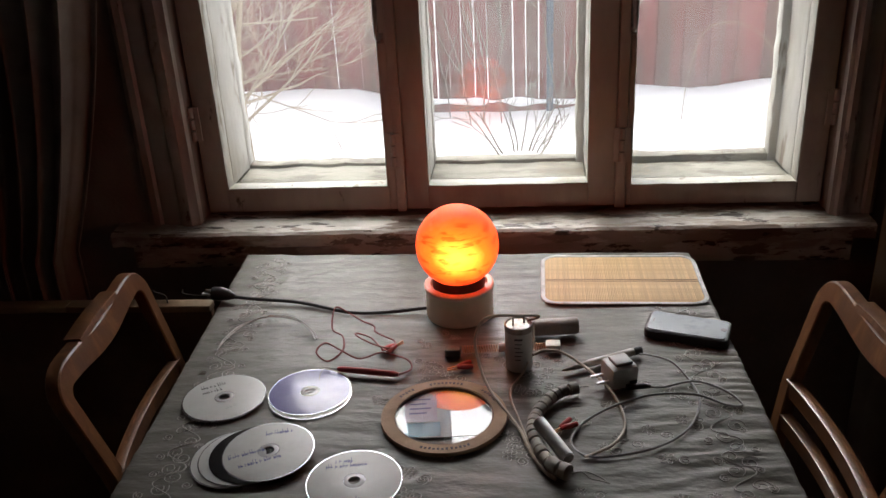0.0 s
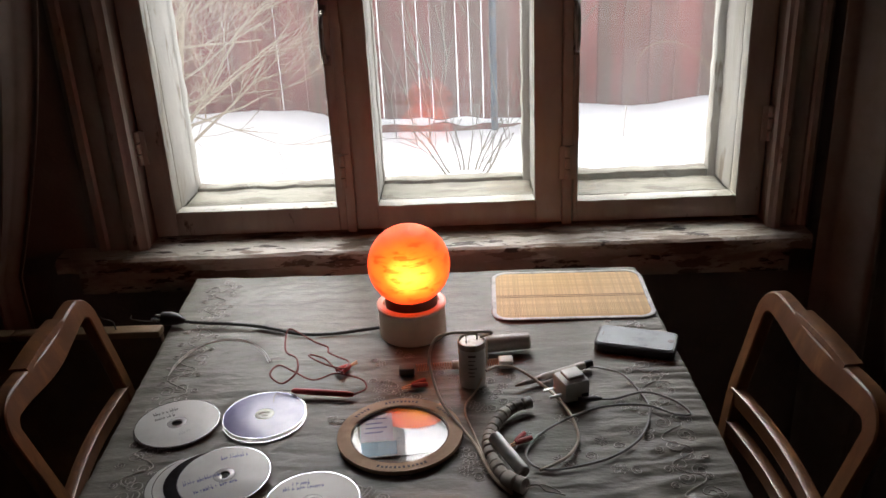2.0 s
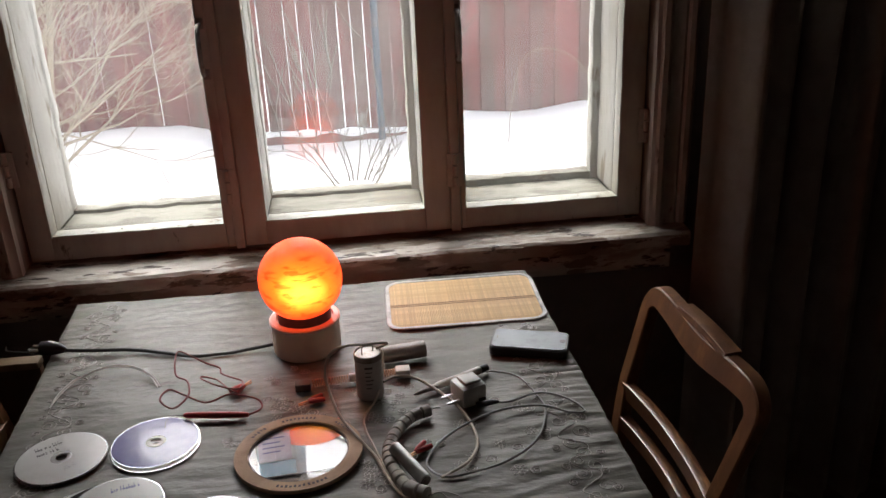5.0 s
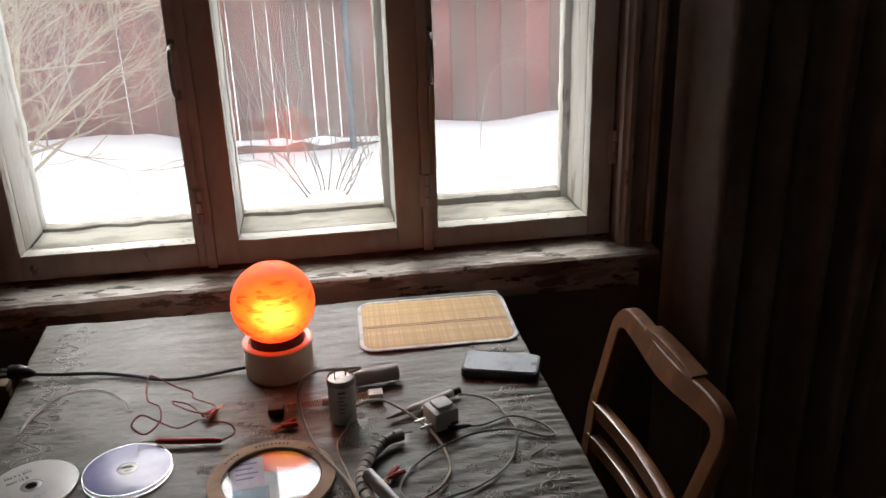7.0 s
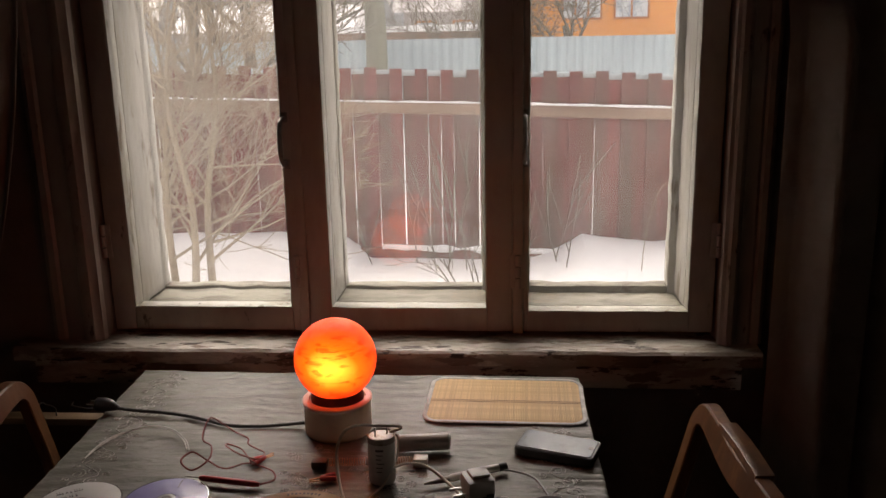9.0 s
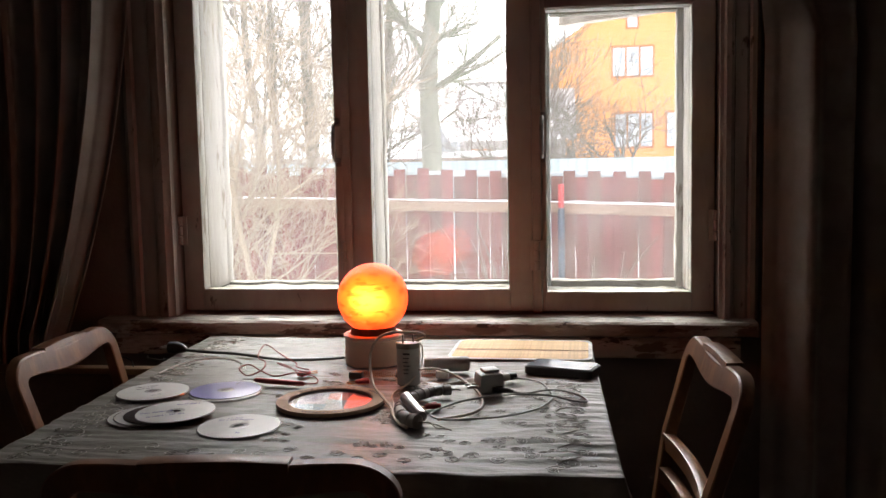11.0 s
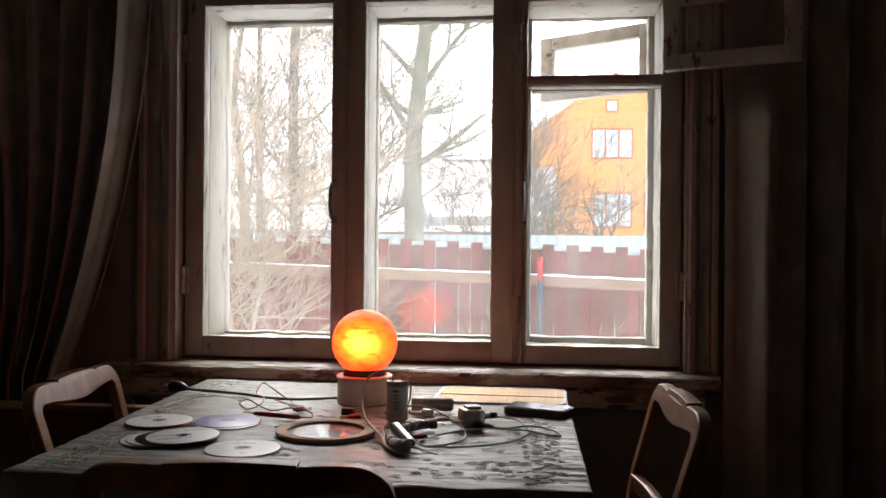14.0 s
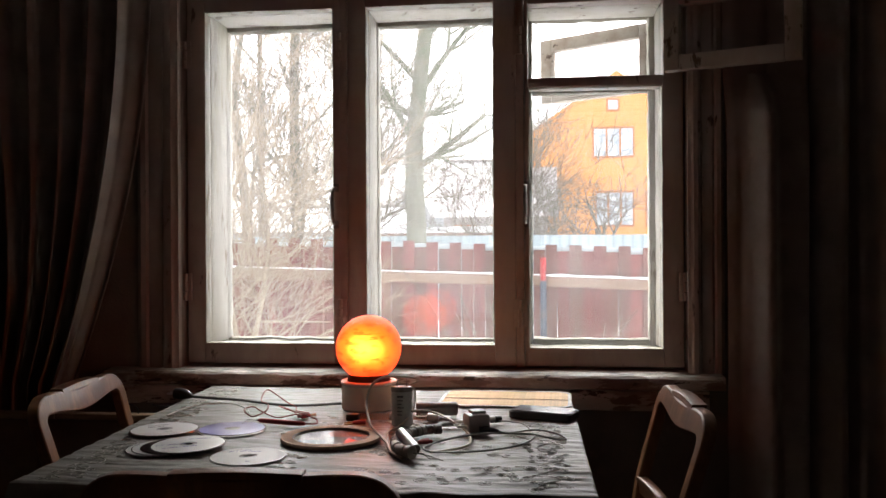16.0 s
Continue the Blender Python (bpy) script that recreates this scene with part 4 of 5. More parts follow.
# capacitor can with terminals and its leads
M_CAN = material("white_printed_can", (0.50, 0.50, 0.48), 0.4, 0.2, spots=[((0.40, 0.40, 0.39), 25, 0.58, 0.1)])
M_ALU = material("brushed_aluminium", (0.62, 0.62, 0.61), 0.32, 1.0, spots=[((0.50, 0.50, 0.50), 60, 0.55, 0.1)])
M_LEAD = material("cream_cable", (0.50, 0.43, 0.34), 0.5, spots=[((0.40, 0.34, 0.27), 50, 0.55, 0.1)])
M_GREYCAB = material("grey_cable", (0.30, 0.30, 0.29), 0.45, spots=[((0.22, 0.22, 0.21), 50, 0.55, 0.1)])
CX, CY = 0.183, -0.5585
can = thing("capacitor", (CX, CY, T), "grey-white capacitor can standing upright with two terminals", "capacitor")
part("can", lathe(B(), [(0.0, T), (0.0185, T), (0.0200, T + 0.002), (0.0200, T + 0.066), (0.0190, T + 0.0665)], CX, CY, 48), M_CAN, can)
part("lid", lathe(B(), [(0.0206, T + 0.064), (0.0206, T + 0.0725), (0.0192, T + 0.0735), (0.0180, T + 0.0715), (0.0, T + 0.0715)], CX, CY, 48), M_IRON, can, "rolled dull metal lid")
for s, dy in ((-1, -0.004), (1, 0.006)):
    part("terminal", box(B(), CX + s * 0.008 - 0.0009, CX + s * 0.008 + 0.0009, CY + dy - 0.0022, CY + dy + 0.0022, T + 0.071, T + 0.086, 0.0003), M_IRON, can, "flat metal terminal")
for k in range(6):
    a0, w = 252 + 2 * (k % 2), 34 - 5 * (k % 3)
    bm = B()
    zt = T + 0.054 - 0.0065 * k
    prev = None
    for q in range(9):
        a = radians(a0 + w * q / 8)
        v = [bm.verts.new((CX + r * math.cos(a), CY + r * math.sin(a), zz)) for r in (0.01995, 0.02012) for zz in (zt, zt + (0.0035 if k == 0 else 0.0016))]
        if prev:
            for i, j in ((0, 1), (1, 3), (3, 2), (2, 0)):
                bm.faces.new((prev[i], prev[j], v[j], v[i]))
        prev = v
    part("print_line", bm, M_DARKINK, can, "unreadable printed line")
lead = thing("cable", (0.18, -0.62, T), "cream two-core lead looping off the capacitor", "cable", group="cables on the table")
Z = T + 0.0022
part("core", sweep(B(), spline([(0.196, -0.552, T + 0.074), (0.212, -0.556, T + 0.082), (0.205, -0.566, T + 0.090), (0.180, -0.570, T + 0.092), (0.152, -0.566, T + 0.090), (0.130, -0.562, T + 0.078), (0.120, -0.572, T + 0.056), (0.125, -0.598, T + 0.034), (0.140, -0.640, T + 0.016), (0.167, -0.688, Z + 0.004), (0.184, -0.720, Z), (0.194, -0.757, Z), (0.208, -0.795, Z), (0.226, -0.820, Z)], 8), 0.0023, 8), M_LEAD, lead)
part("core", sweep(B(), spline([(0.197, -0.548, T + 0.072), (0.205, -0.542, T + 0.060), (0.203, -0.552, T + 0.028), (0.190, -0.588, T + 0.010), (0.172, -0.620, Z), (0.172, -0.652, Z), (0.181, -0.690, Z), (0.189, -0.725, Z), (0.199, -0.762, Z), (0.214, -0.800, Z)], 8), 0.0017, 8), M_LEAD, lead)
lead2 = thing("cable", (0.30, -0.66, T), "cream lead curving past the charger", "cable", group="cables on the table")
part("core", sweep(B(), spline([(0.203, -0.572, T + 0.028), (0.222, -0.560, T + 0.028), (0.251, -0.560, T + 0.022), (0.289, -0.598, T + 0.012), (0.313, -0.643, T + 0.006), (0.322, -0.703, Z), (0.306, -0.745, Z), (0.275, -0.770, Z), (0.264, -0.776, Z)], 9), 0.0022, 8), M_LEAD, lead2)

# beaded heater string
M_BEAD = material("grey_ceramic_beads", (0.38, 0.36, 0.33), 0.6, spots=[((0.38, 0.34, 0.28), 60, 0.55, 0.1), ((0.14, 0.13, 0.12), 35, 0.6, 0.06)], bump=0.0005, bump_scale=200, vary=0.2)
beads = thing("bead_string", (0.21, -0.72, T), "curved string of grey ceramic beads with bare wire ends", "bead string")
path = spline([(0.266, -0.629, T + 0.009), (0.240, -0.641, T + 0.009), (0.218, -0.668, T + 0.009), (0.203, -0.706, T + 0.009), (0.201, -0.739, T + 0.009), (0.209, -0.772, T + 0.009), (0.222, -0.800, T + 0.009), (0.243, -0.819, T + 0.011)], 12)
total = [0.0]
for a, b in zip(path, path[1:]):
    total.append(total[-1] + (b - a).length)


def along(s):
    for i in range(1, len(path)):
        if total[i] >= s:
            return path[i - 1].lerp(path[i], (s - total[i - 1]) / max(1e-9, total[i] - total[i - 1]))
    return path[-1]


rnd = random.Random(12)
s = 0.0
while s < total[-1] - 0.004:
    ln = rnd.uniform(0.011, 0.020)
    e = min(s + ln, total[-1])
    r = rnd.uniform(0.0078, 0.0092) if e < total[-1] - 0.02 else 0.0105
    a, c, b = along(s + 0.0006), along((s + e) / 2), along(e - 0.0004)
    part("bead", sweep(B(), [a, a.lerp(c, 0.2), c, b.lerp(c, 0.2), b], [r * 0.72, r, r, r, r * 0.78], 14), M_BEAD, beads)
    s = e
part("wire_end", sweep(B(), spline([(0.262, -0.631, T + 0.009), (0.273, -0.626, T + 0.009), (0.280, -0.623, T + 0.007)], 5), 0.0009, 6), M_IRON, beads, "bare wire")
part("wire_end", sweep(B(), spline([(0.243, -0.818, T + 0.010), (0.258, -0.812, T + 0.008), (0.268, -0.817, T + 0.002), (0.279, -0.822, T + 0.003), (0.291, -0.825, T + 0.0015)], 6), 0.0009, 6), M_IRON, beads, "bare wire")
part("wire_end", sweep(B(), spline([(0.243, -0.818, T + 0.010), (0.262, -0.808, T + 0.005), (0.278, -0.812, T + 0.0015), (0.286, -0.820, T + 0.0015)], 6), 0.0008, 6), M_IRON, beads, "bare wire")
small = thing("metal_capsule", (0.229, -0.762, T), "small shiny aluminium cylinder leaning on the beads", "cylinder")
a, b = Vector((0.208, -0.729, T + 0.0225)), Vector((0.243, -0.789, T + 0.0092))
part("body", sweep(B(), [a, a.lerp(b, 0.02), a.lerp(b, 0.98), b], [0.0078, 0.0088, 0.0088, 0.0078], 24), M_ALU, small)
part("end_cap", sweep(B(), [b, b + (b - a).normalized() * 0.0012], 0.0074, 20), M_IRON, small, "dark end face")
M_REDPL = material("red_plastic", (0.42, 0.025, 0.025), 0.35, spots=[((0.32, 0.02, 0.02), 60, 0.55, 0.1)])
M_COPPER = material("tarnished_copper", (0.62, 0.33, 0.18), 0.35, 1.0, spots=[((0.42, 0.22, 0.12), 90, 0.5, 0.1)])


def clip(x, y, ang, body, label):
    c = thing("crocodile_clip", (x, y, T), label, "clip", group="clips on the table")
    m = Matrix.Translation((x, y, T)) @ Matrix.Rotation(radians(ang), 4, "Z")
    for s in (-1, 1):
        part("jaw", box(B(), -0.020, 0.0, s * 0.0012 - 0.0008, s * 0.0012 + 0.0008, 0.0022 + 0.0016 * s, 0.0042 + 0.0016 * s, 0.0004, m @ Matrix.Rotation(radians(s * 5), 4, "Z")), M_COPPER, c, "toothed metal jaw")
        mm2 = m @ Matrix.Rotation(radians(s * 14), 4, "Z")
        part("sleeve", sweep(B(), [mm2 @ Vector((q, s * 0.002, 0.0045)) for q in (-0.004, 0.0, 0.010, 0.020)], [0.0022, 0.0036, 0.0040, 0.0034], 10), body, c)
    return c


clip(0.095, -0.566, 20, M_REDPL, "small red crocodile clip with copper jaws")
clip(0.240, -0.716, 40, M_REDPL, "red crocodile clip behind the small cylinder")
clip(-0.012, -0.506, 230, M_REDPL, "red and black crocodile clip on the probe wire")

# lying cylinder and coil spring
lying = thing("capacitor", (0.237, -0.462, T), "dull grey capacitor can lying on its side", "capacitor")
a, b = Vector((0.196, -0.468, T + 0.0135)), Vector((0.276, -0.458, T + 0.0135))
part("body", sweep(B(), [a, a.lerp(b, 0.02), a.lerp(b, 0.97), b], [0.0125, 0.0135, 0.0135, 0.0120], 28), material("dull_grey_can", (0.30, 0.285, 0.26), 0.5, 0.3, spots=[((0.24, 0.225, 0.20), 30, 0.55, 0.1)]), lying)
part("end_disc", sweep(B(), [b, b + Vector((0.0015, 0, 0))], 0.0098, 20), M_COLLAR, lying, "dark end disc")
M_PORC = material("white_porcelain", (0.60, 0.57, 0.52), 0.35, spots=[((0.50, 0.47, 0.42), 50, 0.55, 0.1)])
coil = thing("coil_resistor", (0.16, -0.516, T), "wire coil with porcelain ends lying on the cloth", "coil")
pts = []
for k in range(34 * 10):
    t = k / 339
    a = k / 10 * 2 * math.pi
    pts.append((0.096 + 0.128 * t, -0.522 + 0.010 * t + 0.0058 * math.cos(a), T + 0.0072 + 0.0058 * math.sin(a)))
part("coil", sweep(B(), pts, 0.0006, 5), M_COPPER, coil, "bare coiled wire")
part("end_block", box(B(), 0.070, 0.094, -0.535, -0.517, T, T + 0.0135, 0.003), material("dark_block", (0.07, 0.075, 0.06), 0.5), coil, "dark green-grey end block")
part("end_block", box(B(), 0.224, 0.246, -0.522, -0.503, T, T + 0.014, 0.002), M_PORC, coil, "white porcelain end block")
part("sleeve", sweep(B(), [(0.152, -0.517, T + 0.0075), (0.168, -0.516, T + 0.0075)], 0.0072, 16), M_PORC, coil, "white sleeve")

# charger, its cable and a stylus-like iron
M_WHITEPL = material("white_plastic", (0.50, 0.50, 0.485), 0.35, spots=[((0.44, 0.44, 0.43), 40, 0.6, 0.1)])
mch = Matrix.Translation((0.325, -0.601, T)) @ Matrix.Rotation(radians(22), 4, "Z")
charger = thing("phone_charger", (0.325, -0.601, T), "white plug-in phone charger lying on its face", "charger")
bm = box(B(), -0.021, 0.021, -0.021, 0.021, 0.0, 0.034, 0.007, mch)
part("body", bm, M_WHITEPL, charger)
part("neck", box(B(), -0.012, 0.015, -0.013, 0.013, 0.033, 0.039, 0.0025, mch), M_WHITEPL, charger)
for s in (-1, 1):
    part("pin", sweep(B(), [mch @ Vector((-0.020, s * 0.0095, 0.012)), mch @ Vector((-0.037, s * 0.0095, 0.012)), mch @ Vector((-0.040, s * 0.0095, 0.012))], [0.0023, 0.0023, 0.0012], 10), M_ALU, charger, "round metal pin")
part("socket", box(B(), 0.005, 0.016, -0.0232, -0.0215, 0.008, 0.013, 0, mch), M_BLACK, charger)
usb = thing("cable", (0.36, -0.66, T), "thin grey charging cable in loose loops", "cable", group="cables on the table")
part("core", sweep(B(), spline([(0.336, -0.628, T + 0.010), (0.360, -0.622, T + 0.006), (0.385, -0.617, Z), (0.430, -0.608, Z + 0.004), (0.467, -0.631, Z + 0.003), (0.483, -0.660, Z), (0.462, -0.660, Z), (0.424, -0.640, Z + 0.003), (0.364, -0.643, Z + 0.004), (0.306, -0.673, Z + 0.004), (0.264, -0.708, Z), (0.249, -0.748, Z), (0.268, -0.774, Z), (0.310, -0.771, Z), (0.362, -0.751, Z), (0.405, -0.711, Z), (0.428, -0.653, Z), (0.426, -0.610, Z), (0.407, -0.558, Z + 0.004), (0.376, -0.537, Z + 0.004), (0.362, -0.537, T + 0.007)], 9), 0.0017, 8), M_GREYCAB, usb)
part("plug", sweep(B(), [(0.333, -0.630, T + 0.010), (0.356, -0.623, T + 0.0075), (0.366, -0.620, T + 0.005)], [0.0045, 0.0042, 0.0022], 10), M_BLACK, usb, "black plug")
iron = thing("soldering_iron", (0.305, -0.548, T), "slim pen-shaped iron with a grey tip", "tool")
a, b = Vector((0.246, -0.577, T + 0.004)), Vector((0.362, -0.527, T + 0.008))
part("handle", sweep(B(), [a.lerp(b, 0.30), a.lerp(b, 0.34), a.lerp(b, 0.9), a.lerp(b, 0.93)], [0.0040, 0.0058, 0.0062, 0.0055], 14), M_PORC, iron, "cream barrel")
part("tip", sweep(B(), [a, a.lerp(b, 0.05), a.lerp(b, 0.20), a.lerp(b, 0.31)], [0.0010, 0.0026, 0.0042, 0.0045], 12), M_BEAD, iron, "dull grey tip")
part("cap", sweep(B(), [a.lerp(b, 0.93), a.lerp(b, 1.03)], [0.0063, 0.0058], 14), M_BLACK, iron, "black end cap")

# test probe and its wire
probe = thing("test_probe", (-0.045, -0.583, T), "dark red meter probe with a thin wire", "probe")
a, b = Vector((-0.088, -0.577, T + 0.0075)), Vector((0.006, -0.589, T + 0.005))
part("handle", sweep(B(), [a, a.lerp(b, 0.05), a.lerp(b, 0.35), a.lerp(b, 0.9), b], [0.0020, 0.0042, 0.0048, 0.0045, 0.0030], 14), M_REDPL, probe)
part("needle", sweep(B(), [a + (a - b).normalized() * 0.022, a], [0.0006, 0.0010], 8), M_IRON, probe, "thin metal needle")
part("tip_wire", sweep(B(), spline([a + (a - b).normalized() * 0.020, a + Vector((-0.024, -0.012, -0.002)), a + Vector((-0.022, -0.026, -0.0015))], 6), 0.0005, 5), M_IRON, probe, "fine bent wire")
M_WINE = material("dark_red_wire", (0.20, 0.035, 0.03), 0.45, spots=[((0.14, 0.025, 0.02), 60, 0.55, 0.1)])
rw = T + 0.0014
part("wire", sweep(B(), spline([b, (0.022, -0.568, rw), (0.016, -0.553, rw + 0.006), (-0.010, -0.543, rw + 0.010), (-0.030, -0.538, rw + 0.010), (-0.060, -0.548, rw + 0.006), (-0.092, -0.532, rw + 0.012), (-0.115, -0.528, rw + 0.022), (-0.124, -0.552, rw + 0.020), (-0.105, -0.562, rw + 0.010), (-0.086, -0.540, rw + 0.016), (-0.090, -0.512, rw + 0.024), (-0.108, -0.498, rw + 0.028), (-0.113, -0.470, rw + 0.038), (-0.110, -0.448, rw + 0.042), (-0.090, -0.448, rw + 0.030), (-0.070, -0.451, rw + 0.018), (-0.052, -0.450, rw + 0.008), (-0.048, -0.462, rw + 0.004), (-0.030, -0.478, rw + 0.004), (-0.012, -0.496, rw + 0.006), (-0.014, -0.520, rw + 0.008), (-0.040, -0.520, rw + 0.014), (-0.070, -0.500, rw + 0.018), (-0.072, -0.488, rw + 0.016), (-0.050, -0.492, rw + 0.010), (-0.030, -0.516, rw + 0.006), (-0.016, -0.528, rw + 0.004)], 7), 0.0013, 6), M_WINE, probe, "tangled dark red wire")

# pale wire arc and the lamp's flex
arc = thing("wire", (-0.22, -0.45, T), "pale stiff wire bent in an arc", "wire")
for d in (0.0, 0.004):
    part("strand", sweep(B(), spline([(-0.296, -0.512 + d, T + 0.001), (-0.294 + d, -0.472, T + 0.002), (-0.276 + d, -0.434, T + 0.005), (-0.238, -0.414 + d, T + 0.008), (-0.193, -0.421 + d, T + 0.008), (-0.160 + d, -0.450, T + 0.005), (-0.144 + d, -0.478, T + 0.001)], 8), 0.0010, 6), M_BIND, arc)
flex = thing("lamp_flex", (-0.15, -0.37, T), "black lamp cord with a plug at the table edge", "cord")
fz = T + 0.0028
part("cord", sweep(B(), spline([(0.030, -0.383, fz + 0.004), (-0.044, -0.392, fz), (-0.103, -0.391, fz), (-0.156, -0.369, fz), (-0.210, -0.353, fz + 0.002), (-0.283, -0.345, fz + 0.004), (-0.325, -0.339, fz + 0.006)], 9), 0.0029, 8), M_BLACK, flex)
part("plug", sweep(B(), [(-0.318, -0.340, T + 0.009), (-0.330, -0.338, T + 0.012), (-0.345, -0.336, T + 0.013), (-0.358, -0.334, T + 0.013)], [0.004, 0.010, 0.013, 0.012], 14), M_BLACK, flex, "black mains plug")
for s in (-1, 1):
    part("pin", sweep(B(), [(-0.357, -0.334 + s * 0.008, T + 0.013), (-0.375, -0.331 + s * 0.008, T + 0.0135)], 0.0022, 8), M_ALU, flex, "metal plug pin")
cordball = thing("wire_tangle", (-0.40, -0.25, 0.703), "tangle of thin dark wire on the board", "wire")
rnd = random.Random(8)
pts = [(-0.45 + 0.012 * k + rnd.uniform(-0.012, 0.012), -0.249 + rnd.uniform(-0.012, 0.012), 0.712 + abs(rnd.gauss(0, 0.012))) for k in range(12)]
part("strand", sweep(B(), spline(pts, 7), 0.0012, 6), M_BLACK, cordball)
pts = [(-0.54 + 0.008 * k, -0.249 + rnd.uniform(-0.01, 0.01), 0.705 + 0.02 * math.sin(k / 7 * math.pi)) for k in range(8)]
part("strand", sweep(B(), spline(pts, 7), 0.0014, 6), M_BLACK, cordball)

# dried fruit left between the sashes
fruit = solid("dried_fruit", lathe(B(), [(0.0, 0.795), (0.010, 0.797), (0.0155, 0.806), (0.0150, 0.815), (0.009, 0.823), (0.003, 0.822), (0.0, 0.820)], 0.690, 0.115, 20), material("dried_peel", (0.42, 0.15, 0.05), 0.6, spots=[((0.25, 0.09, 0.04), 60, 0.55, 0.1)], bump=0.001, bump_scale=120), "small dried orange fruit between the sashes", "fruit")

# ---- outdoors ----
GROUND = -0.46
bm = B()
nx, ny = 90, 90
g = []
for j in range(ny + 1):
    y = WALL_OUT + 0.001 + 14 * (j / ny) ** 1.3
    row = []
    for i in range(nx + 1):
        x = -9 + 18 * i / nx
        side = 0.235 * (1 - smooth(-0.95, -0.80, x)) + 0.19 * smooth(0.70, 0.95, x)
        bank = (side + 0.02) * math.exp(-((y - 5.35) / 0.55) ** 2) * (0.9 + 0.35 * noise.noise(Vector((x * 1.6, 1, 1))) + 0.14 * noise.noise(Vector((x * 4.5, 1, 4))))
        row.append(bm.verts.new((x, y, GROUND + bank + 0.05 * noise.noise(Vector((x * 0.8, y * 0.8, 0))) + 0.012 * noise.noise(Vector((x * 4, y * 4, 3))))))
    g.append(row)
for a, b in zip(g, g[1:]):
    for i in range(nx):
        bm.faces.new((a[i], a[i + 1], b[i + 1], b[i]))
# the same sheet runs on to the horizon
edge = [v for v in g[-1]]
far = [bm.verts.new((v.co.x * 60, 600, GROUND)) for v in edge]
for i in range(nx):
    bm.faces.new((edge[i], edge[i + 1], far[i + 1], far[i]))
corners = []
for side in (0, -1):
    col = [r[side] for r in g]
    outv = [bm.verts.new((-540 if side == 0 else 540, v.co.y if k < ny else 600, GROUND)) for k, v in enumerate(col)]
    for i in range(ny):
        q = (col[i], col[i + 1], outv[i + 1], outv[i])
        bm.faces.new(q if side else q[::-1])
    bm.faces.new((col[ny], far[side], outv[ny]))
    corners.append(outv[0])
# behind and under the house
back = [bm.verts.new((v.co.x * 60, -600, GROUND)) for v in g[0]]
for i in range(nx):
    bm.faces.new((back[i], back[i + 1], g[0][i + 1], g[0][i]))
bm.faces.new((corners[0], back[0], g[0][0]))
bm.faces.new((g[0][-1], back[-1], corners[1]))
solid("ground", bm, M_SNOW, "deep white snow over the garden", "snow", "structure")

FY = 5.5


def fall(x):
    """The fence follows the ground, which drops a little towards the east."""
    return -0.028 * (x + 0.75) - 0.008 * max(0.0, x - 0.44)


fence = thing("fence", (0.5, FY, GROUND), "weathered dark red board fence in the snow", "fence")
rnd = random.Random(3)
boards = []
for k in range(-24, 29):
    c = -0.337 + 0.212 * k
    tight = c < -1.1 or c > 0.55
    w = rnd.choice((0.108, 0.109, 0.104)) if tight else rnd.uniform(0.1005, 0.1025)
    boards.append((c - w / 2, w, 1.150 + rnd.uniform(-0.008, 0.008), 0.0))
    w = rnd.choice((0.108, 0.107, 0.101)) if tight else rnd.choice((0.100, 0.101, 0.102, 0.104, 0.107))
    boards.append((c + 0.106 - w / 2 + rnd.uniform(-0.002, 0.002), w, 1.090 + rnd.uniform(-0.010, 0.010), 0.022))
for x, w, top, dy in boards:
    lean = Matrix.Translation((x + w / 2, FY + dy, 0.3 + fall(x))) @ Matrix.Rotation(radians(rnd.uniform(-0.12, 0.12)), 4, "Y")
    bm = box(B(), -w / 2, w / 2, 0, 0.02, GROUND - 0.40, top - 0.3, 0, lean)
    part("board", bm, M_FENCE if rnd.random() < 0.62 else M_FENCE_GREY, fence, smooth=False)


def sloped(bm):
    for v in bm.verts:
        v.co.z += fall(v.co.x)
    return bm


part("rail", sloped(rough_bar(-5.2, 0.43, FY - 0.05, FY - 0.001, 0.785, 0.875, 0.004, 0.15)), M_RAIL, fence, "weathered brown rail")
part("rail", sloped(rough_bar(0.45, 6.2, FY - 0.05, FY - 0.001, 0.780, 0.870, 0.004, 0.15)), M_RAIL, fence, "weathered brown rail")
part("rail", sloped(rough_bar(-5.2, 6.2, FY - 0.05, FY - 0.001, -0.47, -0.375, 0.004, 0.15)), M_FENCE, fence, "dark red bottom rail")
M_PALEBLUE = material("pale_blue_batten_paint", (0.46, 0.54, 0.57), 0.6, spots=[((0.40, 0.47, 0.50), 5, 0.55, 0.1)], bump=0.001, bump_scale=40)
part("top_batten", sloped(rough_bar(-5.2, 6.2, FY + 0.046, FY + 0.062, 1.04, 1.135, 0.003, 0.15)), M_PALEBLUE, fence, "pale blue batten behind the board tops")
bm = B()
pts = [(-5.2 + 0.05 * k, FY - 0.027, 0.877 + fall(-5.2 + 0.05 * k) + 0.006 * noise.noise(Vector((k * 0.21, 0, 0)))) for k in range(229)]
sweep(bm, pts, [0.013 + 0.008 * noise.noise(Vector((k * 0.35, 2, 0))) for k in range(229)], 8)
solid("snow_strip", bm, M_SNOW, "thin strip of snow lying on the fence rail", "snow", "stuff")
bm = B()
pts = [(-0.7 + 0.05 * k, FY - 0.03, -0.365 + fall(-0.7 + 0.05 * k) + 0.012 * noise.noise(Vector((k * 0.3, 5, 0)))) for k in range(40)]
sweep(bm, pts, [0.028 + 0.03 * noise.noise(Vector((k * 0.25, 8, 0))) for k in range(40)], 8)
solid("snow_strip", bm, M_SNOW, "lumpy snow heaped on the bottom rail", "snow", "stuff")
